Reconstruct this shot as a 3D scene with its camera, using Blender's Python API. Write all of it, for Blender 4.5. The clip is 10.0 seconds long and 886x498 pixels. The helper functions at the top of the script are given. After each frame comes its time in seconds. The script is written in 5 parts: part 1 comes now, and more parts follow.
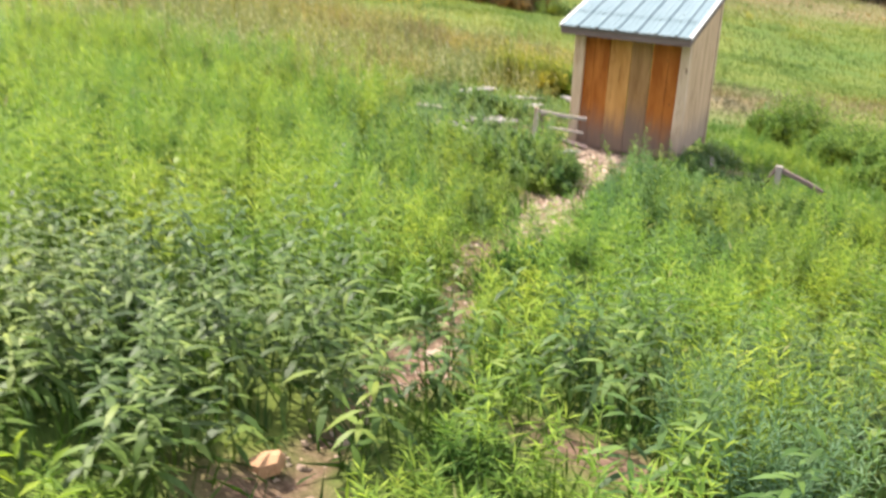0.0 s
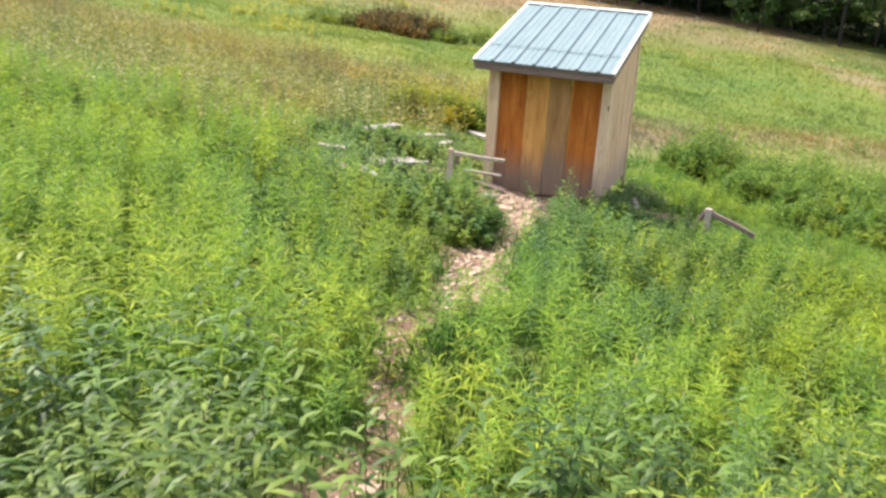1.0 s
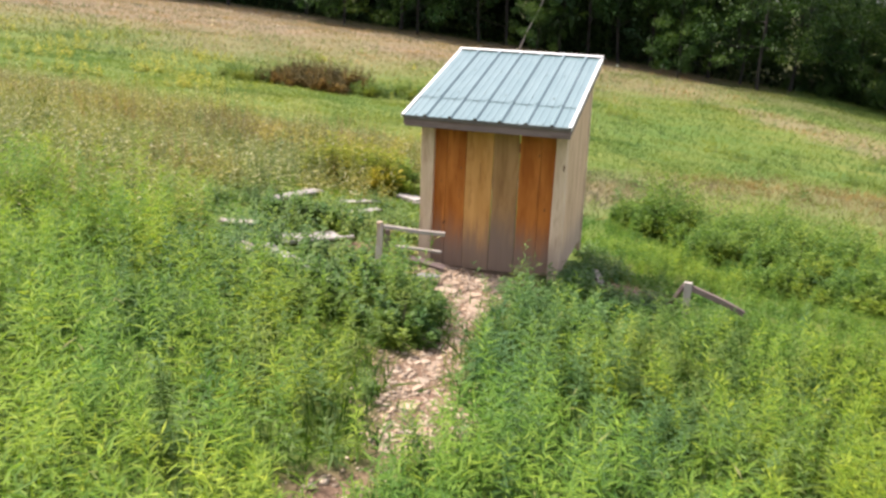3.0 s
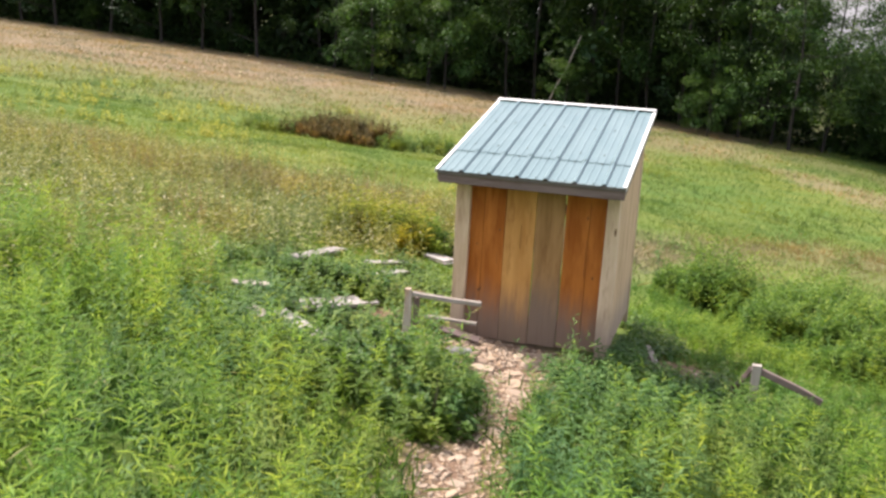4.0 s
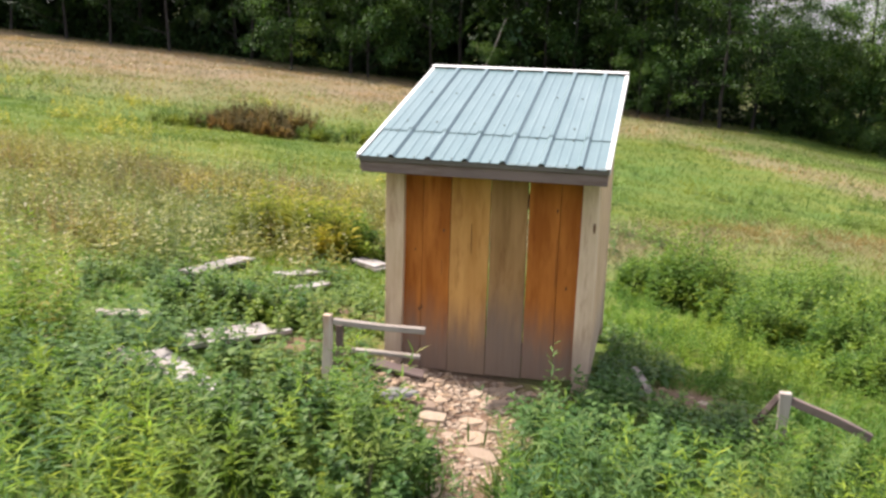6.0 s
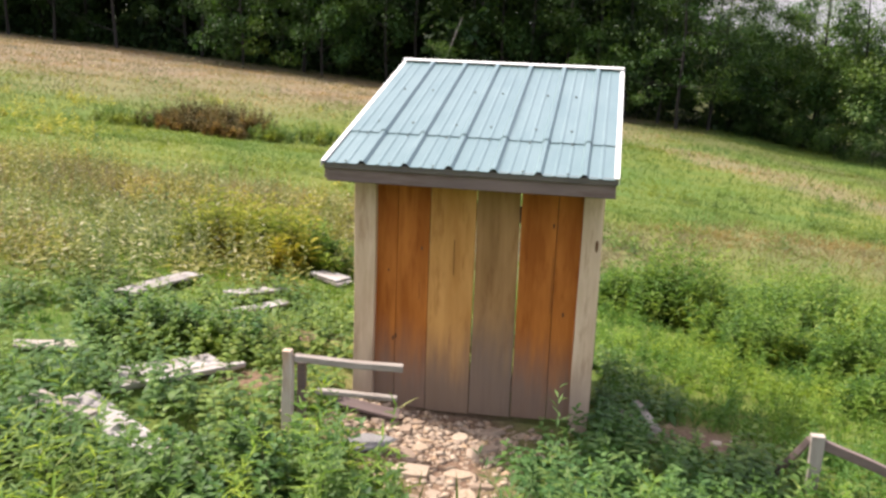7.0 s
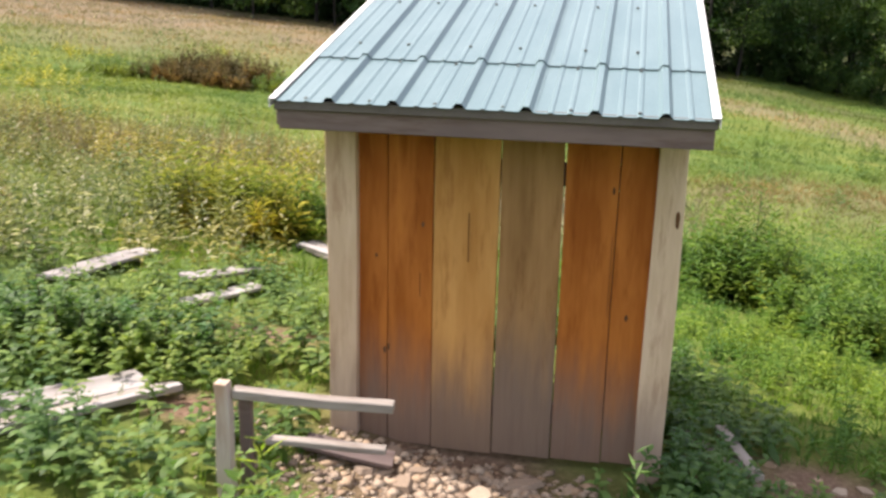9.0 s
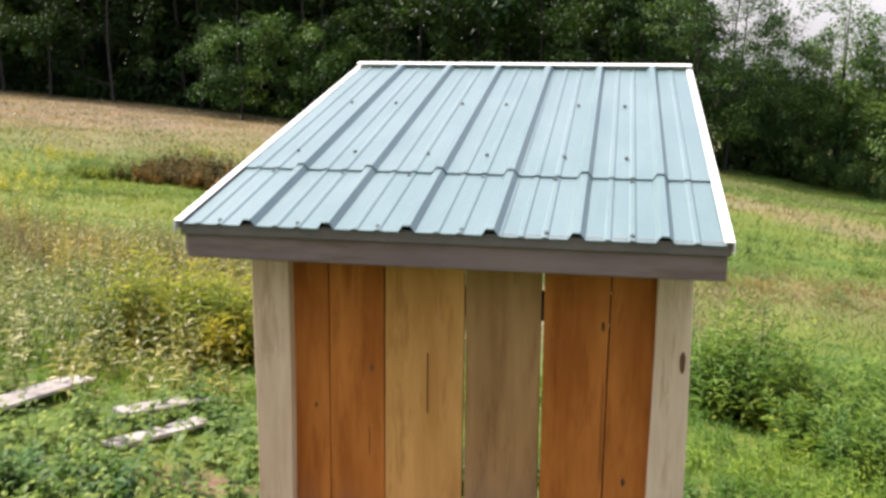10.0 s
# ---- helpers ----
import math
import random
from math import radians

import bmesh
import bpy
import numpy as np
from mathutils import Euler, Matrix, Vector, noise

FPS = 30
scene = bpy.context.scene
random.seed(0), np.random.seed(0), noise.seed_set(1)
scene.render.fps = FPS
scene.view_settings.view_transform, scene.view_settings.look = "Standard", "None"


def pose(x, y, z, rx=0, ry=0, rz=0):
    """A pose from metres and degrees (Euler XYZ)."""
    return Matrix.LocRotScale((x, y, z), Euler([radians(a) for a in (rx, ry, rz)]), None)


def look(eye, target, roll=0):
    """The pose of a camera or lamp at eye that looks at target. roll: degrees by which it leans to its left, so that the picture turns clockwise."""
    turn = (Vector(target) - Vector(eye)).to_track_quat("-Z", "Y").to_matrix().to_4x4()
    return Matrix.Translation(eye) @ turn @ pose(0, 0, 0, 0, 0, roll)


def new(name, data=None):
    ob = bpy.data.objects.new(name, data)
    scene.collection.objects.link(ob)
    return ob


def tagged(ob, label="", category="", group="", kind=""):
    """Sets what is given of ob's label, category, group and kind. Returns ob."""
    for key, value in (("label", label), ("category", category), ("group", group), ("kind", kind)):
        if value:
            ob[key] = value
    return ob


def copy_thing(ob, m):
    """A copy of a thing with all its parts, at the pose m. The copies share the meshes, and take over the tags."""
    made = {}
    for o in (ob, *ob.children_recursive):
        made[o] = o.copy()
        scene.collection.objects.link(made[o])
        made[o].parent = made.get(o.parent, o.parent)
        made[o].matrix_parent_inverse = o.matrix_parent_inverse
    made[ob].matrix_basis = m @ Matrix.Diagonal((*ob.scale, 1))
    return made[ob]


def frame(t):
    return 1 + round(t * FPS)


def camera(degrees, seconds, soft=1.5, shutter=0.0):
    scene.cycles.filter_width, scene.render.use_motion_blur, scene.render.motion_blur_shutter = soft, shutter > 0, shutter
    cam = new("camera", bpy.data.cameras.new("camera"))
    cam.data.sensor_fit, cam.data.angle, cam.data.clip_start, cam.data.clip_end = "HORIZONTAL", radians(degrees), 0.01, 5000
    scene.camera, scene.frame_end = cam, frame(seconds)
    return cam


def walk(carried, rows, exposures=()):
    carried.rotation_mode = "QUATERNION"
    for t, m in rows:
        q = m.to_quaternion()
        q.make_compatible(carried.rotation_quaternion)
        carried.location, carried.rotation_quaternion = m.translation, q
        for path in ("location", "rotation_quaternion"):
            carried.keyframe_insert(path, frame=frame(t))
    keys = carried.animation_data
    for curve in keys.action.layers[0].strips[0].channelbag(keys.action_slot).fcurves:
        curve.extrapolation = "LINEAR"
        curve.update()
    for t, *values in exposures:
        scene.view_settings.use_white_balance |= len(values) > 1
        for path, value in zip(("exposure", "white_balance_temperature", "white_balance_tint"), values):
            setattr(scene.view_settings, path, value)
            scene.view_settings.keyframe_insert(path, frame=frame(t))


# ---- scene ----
cam = camera(50.2, 10.0, soft=2.7, shutter=0.42)
PATH = [
    (0, (1.961, -0.214, 1.771), (1.127, 1.448, 1.035), 2.2),
    (0.2, (1.85, -0.061, 1.791), (1.065, 1.595, 0.991), 4),
    (0.5, (1.673, 0.178, 1.807), (0.92, 1.905, 1.134), 4.0),
    (0.8, (1.481, 0.438, 1.766), (0.794, 2.233, 1.21), 4.1),
    (1, (1.37, 0.623, 1.717), (0.729, 2.392, 1.038), 3.2),
    (1.2, (1.291, 0.814, 1.673), (0.658, 2.592, 1.011), 3.3),
    (1.3, (1.26, 0.91, 1.657), (0.591, 2.693, 1.048), 1.7),
    (1.5, (1.204, 1.098, 1.639), (0.527, 2.899, 1.093), 1.0),
    (1.7, (1.145, 1.276, 1.636), (0.522, 3.1, 1.101), 1.7),
    (1.8, (1.114, 1.36, 1.636), (0.504, 3.181, 1.08), 1.7),
    (2, (1.048, 1.512, 1.634), (0.497, 3.365, 1.122), 2.8),
    (2.2, (0.979, 1.644, 1.614), (0.485, 3.519, 1.125), 3.1),
    (2.3, (0.945, 1.706, 1.598), (0.46, 3.583, 1.103), 3.1),
    (2.5, (0.877, 1.837, 1.561), (0.401, 3.696, 0.996), 2.8),
    (2.7, (0.815, 1.984, 1.53), (0.322, 3.837, 0.959), 2.1),
    (3.8, (0.495, 2.871, 1.369), (-0.075, 4.722, 0.872), 4.0),
    (4, (0.387, 3.044, 1.353), (-0.179, 4.906, 0.892), 3.1),
    (4.2, (0.307, 3.17, 1.34), (-0.226, 5.034, 0.849), 3.4),
    (4.3, (0.278, 3.226, 1.332), (-0.244, 5.095, 0.85), 2.8),
    (4.5, (0.231, 3.362, 1.309), (-0.286, 5.234, 0.829), 1.5),
    (4.7, (0.186, 3.564, 1.272), (-0.333, 5.421, 0.743), 1.1),
    (4.8, (0.164, 3.678, 1.251), (-0.355, 5.531, 0.709), 1.2),
    (5, (0.121, 3.895, 1.214), (-0.365, 5.767, 0.707), 1.2),
    (5.2, (0.08, 4.066, 1.189), (-0.396, 5.944, 0.693), 0.5),
    (5.3, (0.059, 4.141, 1.177), (-0.415, 6.018, 0.678), 0.5),
    (5.5, (0.012, 4.298, 1.144), (-0.459, 6.172, 0.629), 0.5),
    (5.7, (-0.042, 4.488, 1.092), (-0.436, 6.402, 0.669), 0.9),
    (5.8, (-0.07, 4.587, 1.067), (-0.468, 6.511, 0.692), -0.2),
    (6, (-0.123, 4.772, 1.041), (-0.547, 6.668, 0.567), 1.6),
    (6.2, (-0.17, 4.921, 1.043), (-0.574, 6.823, 0.575), 1.7),
    (7.3, (-0.521, 5.786, 0.916), (-0.836, 7.702, 0.44), 2.1),
    (7.5, (-0.547, 5.932, 0.89), (-0.862, 7.843, 0.39), 1.9),
    (7.8, (-0.55, 6.152, 0.789), (-0.953, 8.063, 0.356), 0.8),
    (8, (-0.551, 6.307, 0.733), (-0.908, 8.219, 0.269), 2.7),
    (8.2, (-0.555, 6.472, 0.714), (-0.911, 8.385, 0.255), 1.5),
    (8.3, (-0.561, 6.556, 0.711), (-0.927, 8.468, 0.252), 1.8),
    (8.5, (-0.585, 6.721, 0.708), (-0.913, 8.642, 0.258), 2.0),
    (8.7, (-0.628, 6.878, 0.702), (-0.972, 8.801, 0.27), 1.8),
    (8.8, (-0.649, 6.956, 0.695), (-1.015, 8.856, 0.189), 1.8),
    (9, (-0.67, 7.114, 0.667), (-1.033, 8.997, 0.099), 1.1),
    (9.3, (-0.644, 7.363, 0.6), (-0.994, 9.298, 0.232), 1.3),
    (9.5, (-0.63, 7.515, 0.578), (-0.995, 9.439, 0.172), 1.2),
    (10, (-0.674, 7.793, 0.649), (-1.032, 9.725, 0.276), 0.5),
]
walk(cam, [(t, look(eye, target, roll)) for t, eye, target, roll in PATH], exposures=[(0.0, 1.42, 6400, 18), (0.5, 1.40, 6400, 18), (1.0, 1.35, 6400, 18), (1.5, 1.28, 6400, 18), (2.5, 1.18, 6400, 18), (6.0, 1.12, 6400, 18), (10.0, 1.12, 6400, 18)])

# ---- sky, sun ----
SUN_EL, SUN_AZ = 56.0, -72.0            # degrees; azimuth clockwise from +y
sky_world = bpy.data.worlds.new("sky")
scene.world = sky_world
sky_world.use_nodes = True
wn = sky_world.node_tree
sky_tex = wn.nodes.new("ShaderNodeTexSky")
sky_tex.sky_type = "NISHITA"
sky_tex.sun_disc = False
sky_tex.sun_elevation, sky_tex.sun_rotation = radians(SUN_EL), radians(SUN_AZ)
sky_tex.air_density, sky_tex.dust_density, sky_tex.ozone_density = 1.0, 5.0, 0.6
cloud = wn.nodes.new("ShaderNodeTexNoise")
cloud.inputs["Scale"].default_value, cloud.inputs["Detail"].default_value = 2.2, 6
cover = wn.nodes.new("ShaderNodeMapRange")
cover.inputs["From Min"].default_value, cover.inputs["From Max"].default_value = 0.35, 0.65
cover.inputs["To Min"].default_value, cover.inputs["To Max"].default_value = 0.25, 0.65
wn.links.new(cloud.outputs["Fac"], cover.inputs["Value"])
veil = wn.nodes.new("ShaderNodeMix")
veil.data_type = "RGBA"
veil.inputs[7].default_value = (6.2, 6.2, 6.4, 1)
wn.links.new(cover.outputs[0], veil.inputs[0])
wn.links.new(sky_tex.outputs[0], veil.inputs[6])
wn.links.new(veil.outputs[2], wn.nodes["Background"].inputs[0])
wn.nodes["Background"].inputs[1].default_value = 0.125
sun_data = bpy.data.lights.new("sun", "SUN")
sun_data.energy, sun_data.angle, sun_data.color = 3.7, radians(0.8), (1.0, 0.93, 0.82)
sun = new("sun", sun_data)
to_sun = Vector((math.sin(radians(SUN_AZ)) * math.cos(radians(SUN_EL)), math.cos(radians(SUN_AZ)) * math.cos(radians(SUN_EL)), math.sin(radians(SUN_EL))))
sun.matrix_world = look(to_sun * 80, (0, 0, 0))

# ---- materials ----


def material(name):
    m = bpy.data.materials.new(name)
    m.use_nodes = True
    return m, m.node_tree.nodes, m.node_tree.links, m.node_tree.nodes["Principled BSDF"]


def coords(nodes, links, scale=(1, 1, 1)):
    """Object coordinates, stretched."""
    tc, mp = nodes.new("ShaderNodeTexCoord"), nodes.new("ShaderNodeMapping")
    mp.inputs["Scale"].default_value = scale
    links.new(tc.outputs["Object"], mp.inputs["Vector"])
    return mp.outputs["Vector"]


def noise_of(nodes, links, vector, scale, detail=4, rough=0.55):
    n = nodes.new("ShaderNodeTexNoise")
    n.inputs["Scale"].default_value, n.inputs["Detail"].default_value, n.inputs["Roughness"].default_value = scale, detail, rough
    links.new(vector, n.inputs["Vector"])
    return n.outputs["Fac"]


def ramp(nodes, links, fac, *stops):
    r = nodes.new("ShaderNodeValToRGB")
    while len(r.color_ramp.elements) < len(stops):
        r.color_ramp.elements.new(0.5)
    for e, (at, colour) in zip(r.color_ramp.elements, stops):
        e.position, e.color = at, (*colour, 1)
    links.new(fac, r.inputs[0])
    return r.outputs["Color"]


def mixed(nodes, links, fac, a, b, how="MIX"):
    m = nodes.new("ShaderNodeMix")
    m.data_type, m.blend_type = "RGBA", how
    for value, index in ((fac, 0), (a, 6), (b, 7)):
        if isinstance(value, (int, float)):
            m.inputs[index].default_value = value
        elif isinstance(value, tuple):
            m.inputs[index].default_value = (*value, 1)
        else:
            links.new(value, m.inputs[index])
    return m.outputs[2]


def bumped(nodes, links, bsdf, height, strength, distance):
    b = nodes.new("ShaderNodeBump")
    b.inputs["Strength"].default_value, b.inputs["Distance"].default_value = strength, distance
    links.new(height, b.inputs["Height"])
    links.new(b.outputs[0], bsdf.inputs["Normal"])


def leaf_material(name, dark, mid, light, patch=1.2, through_light=0.42, rough=0.55, odd=None):
    """Foliage: every leaf its own tone, drifts of tone across the stand, light shining through."""
    m, nodes, links, bsdf = material(name)
    geo = nodes.new("ShaderNodeNewGeometry")
    own = ramp(nodes, links, geo.outputs["Random Per Island"], (0.0, dark), (0.55, mid), (1.0, light))
    v = coords(nodes, links)
    drift = ramp(nodes, links, noise_of(nodes, links, v, patch, 3), (0.34, (0.52, 0.68, 0.66)), (0.66, (1.42, 1.24, 0.9)))
    col = mixed(nodes, links, 0.85, own, drift, "MULTIPLY")
    hue = ramp(nodes, links, noise_of(nodes, links, v, patch * 0.37, 2), (0.36, (0.68, 0.88, 1.20)), (0.64, (1.24, 1.10, 0.80)))
    col = mixed(nodes, links, 0.8, col, hue, "MULTIPLY")
    if odd:
        stray = nodes.new("ShaderNodeMath")
        stray.operation = "MULTIPLY"
        stray.inputs[1].default_value = 7.31
        frac = nodes.new("ShaderNodeMath")
        frac.operation = "FRACT"
        links.new(geo.outputs["Random Per Island"], stray.inputs[0])
        links.new(stray.outputs[0], frac.inputs[0])
        gate = ramp(nodes, links, frac.outputs[0], (1 - odd[0], (0, 0, 0)), (1 - odd[0] + 0.02, (1, 1, 1)))
        col = mixed(nodes, links, gate, col, odd[1])
    links.new(col, bsdf.inputs["Base Color"])
    bsdf.inputs["Roughness"].default_value = rough
    bsdf.inputs["Specular IOR Level"].default_value = 0.22
    tr = nodes.new("ShaderNodeBsdfTranslucent")
    links.new(mixed(nodes, links, 1.0, col, (1.12, 1.18, 0.62), "MULTIPLY"), tr.inputs["Color"])
    mix = nodes.new("ShaderNodeMixShader")
    mix.inputs[0].default_value = through_light
    links.new(bsdf.outputs[0], mix.inputs[1])
    links.new(tr.outputs[0], mix.inputs[2])
    links.new(mix.outputs[0], nodes["Material Output"].inputs["Surface"])
    return m


def wood_material(name, a, b, dark, grey=None, grey_from=-0.76, grey_to=-1.15, grain=1.0, rough=0.72, along="z"):
    """Sawn boards, grain along z or x. grey: the weathered tone that creeps up from the ground."""
    m, nodes, links, bsdf = material(name)
    tc, info = nodes.new("ShaderNodeTexCoord"), nodes.new("ShaderNodeObjectInfo")
    shift = nodes.new("ShaderNodeVectorMath")
    shift.operation = "MULTIPLY_ADD"
    shift.inputs[1].default_value = (37, 53, 11)
    spread = nodes.new("ShaderNodeCombineXYZ")
    for i in range(3):
        links.new(info.outputs["Random"], spread.inputs[i])
    links.new(spread.outputs[0], shift.inputs[0])
    links.new(tc.outputs["Object"], shift.inputs[2])
    mp = nodes.new("ShaderNodeMapping")
    mp.inputs["Scale"].default_value = (1, 1, 0.055) if along == "z" else (0.055, 1, 1)
    links.new(shift.outputs[0], mp.inputs["Vector"])
    fine = noise_of(nodes, links, mp.outputs[0], 60 * grain, 5, 0.6)
    mp2 = nodes.new("ShaderNodeMapping")
    mp2.inputs["Scale"].default_value = (1, 1, 0.16) if along == "z" else (0.16, 1, 1)
    links.new(shift.outputs[0], mp2.inputs["Vector"])
    broad = noise_of(nodes, links, mp2.outputs[0], 9, 4, 0.6)
    col = ramp(nodes, links, broad, (0.36, a), (0.62, b))
    streak = ramp(nodes, links, fine, (0.3, dark), (0.56, (1, 1, 1)))
    col = mixed(nodes, links, 0.2, col, streak, "MULTIPLY")
    blot = ramp(nodes, links, noise_of(nodes, links, mp2.outputs[0], 22, 5, 0.65), (0.33, (0.62, 0.52, 0.46)), (0.47, (1, 1, 1)))
    col = mixed(nodes, links, 0.6, col, blot, "MULTIPLY")
    if grey:
        sep = nodes.new("ShaderNodeSeparateXYZ")
        links.new(tc.outputs["Object"], sep.inputs[0])
        wob = nodes.new("ShaderNodeMath")
        wob.operation = "MULTIPLY_ADD"
        wob.inputs[1].default_value = 0.42
        links.new(broad, wob.inputs[0])
        links.new(sep.outputs["Z"], wob.inputs[2])
        lvl = nodes.new("ShaderNodeMapRange")
        lvl.interpolation_type = "SMOOTHSTEP"
        lvl.inputs["From Min"].default_value, lvl.inputs["From Max"].default_value = grey_to + 0.21, grey_from + 0.30
        lvl.inputs["To Min"].default_value, lvl.inputs["To Max"].default_value = 0.9, 0.0
        links.new(wob.outputs[0], lvl.inputs["Value"])
        soft = mixed(nodes, links, 0.25, grey, streak, "MULTIPLY")
        col = mixed(nodes, links, lvl.outputs[0], col, soft)
    links.new(col, bsdf.inputs["Base Color"])
    bsdf.inputs["Roughness"].default_value = rough
    bsdf.inputs["Specular IOR Level"].default_value = 0.14
    bumped(nodes, links, bsdf, fine, 0.3, 0.003)
    return m


def stone_material(name, a, b, c):
    m, nodes, links, bsdf = material(name)
    info = nodes.new("ShaderNodeObjectInfo")
    geo = nodes.new("ShaderNodeNewGeometry")
    add = nodes.new("ShaderNodeMath")
    add.operation = "ADD"
    links.new(info.outputs["Random"], add.inputs[0])
    links.new(geo.outputs["Random Per Island"], add.inputs[1])
    wrap = nodes.new("ShaderNodeMath")
    wrap.operation = "FRACT"
    links.new(add.outputs[0], wrap.inputs[0])
    v = coords(nodes, links)
    n = noise_of(nodes, links, v, 22, 6, 0.65)
    col = ramp(nodes, links, wrap.outputs[0], (0.0, a), (0.5, b), (1.0, c))
    col = mixed(nodes, links, 0.7, col, ramp(nodes, links, n, (0.3, (0.6, 0.52, 0.45)), (0.65, (1.1, 1.08, 1.05))), "MULTIPLY")
    links.new(col, bsdf.inputs["Base Color"])
    bsdf.inputs["Roughness"].default_value = 0.85
    bumped(nodes, links, bsdf, n, 0.5, 0.01)
    return m


def ground_material():
    m, nodes, links, bsdf = material("meadow_ground")
    v = coords(nodes, links)
    soil = nodes.new("ShaderNodeAttribute")
    soil.attribute_name = "soil"
    fine, broad = noise_of(nodes, links, v, 38, 7, 0.7), noise_of(nodes, links, v, 2.2, 5, 0.6)
    dirt = ramp(nodes, links, fine, (0.3, (0.098, 0.060, 0.040)), (0.55, (0.205, 0.138, 0.094)), (0.75, (0.35, 0.258, 0.185)))
    dirt = mixed(nodes, links, 0.5, dirt, ramp(nodes, links, broad, (0.35, (0.72, 0.66, 0.6)), (0.65, (1.15, 1.1, 1.05))), "MULTIPLY")
    far = noise_of(nodes, links, v, 0.16, 4, 0.6)
    turf = ramp(nodes, links, fine, (0.3, (0.080, 0.116, 0.030)), (0.7, (0.122, 0.158, 0.044)))
    turf = mixed(nodes, links, 0.8, turf, ramp(nodes, links, far, (0.35, (0.8, 0.95, 0.7)), (0.65, (1.35, 1.15, 0.9))), "MULTIPLY")
    turf = mixed(nodes, links, 0.7, turf, ramp(nodes, links, noise_of(nodes, links, v, 0.75, 4, 0.6), (0.36, (0.72, 0.92, 0.75)), (0.64, (1.25, 1.12, 0.95))), "MULTIPLY")
    dry = nodes.new("ShaderNodeAttribute")
    dry.attribute_name = "dry"
    straw = ramp(nodes, links, fine, (0.3, (0.172, 0.128, 0.078)), (0.7, (0.238, 0.182, 0.116)))
    turf = mixed(nodes, links, dry.outputs["Fac"], turf, straw)
    # darker turf: shade of the wood's trees put into the ground colour
    shade_tone = nodes.new("ShaderNodeAttribute")
    shade_tone.attribute_name = "shade_tone"
    turf = mixed(nodes, links, shade_tone.outputs["Fac"], turf, ramp(nodes, links, fine, (0.3, (0.065, 0.078, 0.024)), (0.7, (0.115, 0.120, 0.044))))
    links.new(mixed(nodes, links, soil.outputs["Fac"], turf, dirt), bsdf.inputs["Base Color"])
    bsdf.inputs["Roughness"].default_value = 0.95
    bsdf.inputs["Specular IOR Level"].default_value = 0.15
    bumped(nodes, links, bsdf, fine, 0.8, 0.02)
    return m


def paint_material(name, a, b, rough, dirt=0.35, scale=6.0, metallic=0.0):
    """Painted sheet metal with faint streaks of dust."""
    m, nodes, links, bsdf = material(name)
    v = coords(nodes, links, (1, 0.25, 1))
    n = noise_of(nodes, links, v, scale, 6, 0.6)
    fine = noise_of(nodes, links, coords(nodes, links), 120, 3, 0.6)
    col = ramp(nodes, links, n, (0.35, a), (0.65, b))
    col = mixed(nodes, links, dirt, col, ramp(nodes, links, fine, (0.4, (0.75, 0.75, 0.72)), (0.6, (1.05, 1.05, 1.05))), "MULTIPLY")
    links.new(col, bsdf.inputs["Base Color"])
    bsdf.inputs["Roughness"].default_value = rough
    bsdf.inputs["Metallic"].default_value = metallic
    return m


def bark_material(name, a, b):
    m, nodes, links, bsdf = material(name)
    v = coords(nodes, links, (1, 1, 0.2))
    n = noise_of(nodes, links, v, 9, 6, 0.7)
    links.new(ramp(nodes, links, n, (0.35, a), (0.7, b)), bsdf.inputs["Base Color"])
    bsdf.inputs["Roughness"].default_value = 0.92
    bumped(nodes, links, bsdf, n, 0.8, 0.05)
    return m


M_GROUND = ground_material()
M_GOLDENROD = leaf_material("goldenrod_leaf", (0.094, 0.178, 0.024), (0.188, 0.300, 0.038), (0.320, 0.425, 0.064), 2.2, 0.42, 0.6, (0.015, (0.30, 0.27, 0.13)))
M_FEATHER = leaf_material("blue_green_feathery_leaf", (0.120, 0.205, 0.095), (0.180, 0.280, 0.140), (0.260, 0.365, 0.205), 1.5, 0.40, 0.6)
M_SAGE = leaf_material("grey_green_weed_leaf", (0.082, 0.150, 0.044), (0.128, 0.212, 0.064), (0.200, 0.290, 0.110), 2.0, 0.40, 0.6)
M_BROAD = leaf_material("broad_leaf", (0.030, 0.068, 0.010), (0.066, 0.124, 0.020), (0.150, 0.222, 0.052), 1.8, 0.22, 0.5)
M_LOWLEAF = leaf_material("bramble_leaf", (0.060, 0.118, 0.028), (0.118, 0.202, 0.048), (0.210, 0.300, 0.090), 1.6, 0.42, 0.5)
M_LAWN = leaf_material("short_grass", (0.078, 0.154, 0.032), (0.132, 0.232, 0.048), (0.215, 0.315, 0.080), 1.4, 0.44)
M_BRUSH = leaf_material("brush_leaf", (0.096, 0.112, 0.032), (0.200, 0.205, 0.066), (0.350, 0.325, 0.135), 1.1, 0.40, 0.5, (0.09, (0.52, 0.48, 0.33)))
M_RUSTY = leaf_material("rusty_weed_leaf", (0.125, 0.088, 0.050), (0.225, 0.165, 0.095), (0.350, 0.272, 0.165), 0.9, 0.35, 0.6)
M_TAN = leaf_material("tan_grass", (0.215, 0.158, 0.100), (0.250, 0.190, 0.124), (0.290, 0.228, 0.154), 0.7, 0.30)
M_UNDER_SHADED = leaf_material("shade_toned_undergrowth_leaf", (0.034, 0.075, 0.014), (0.064, 0.122, 0.024), (0.110, 0.178, 0.038), 1.1, 0.30)
M_SHADE_GRASS = leaf_material("lane_grass", (0.062, 0.085, 0.022), (0.098, 0.118, 0.034), (0.145, 0.150, 0.058), 0.4, 0.38)
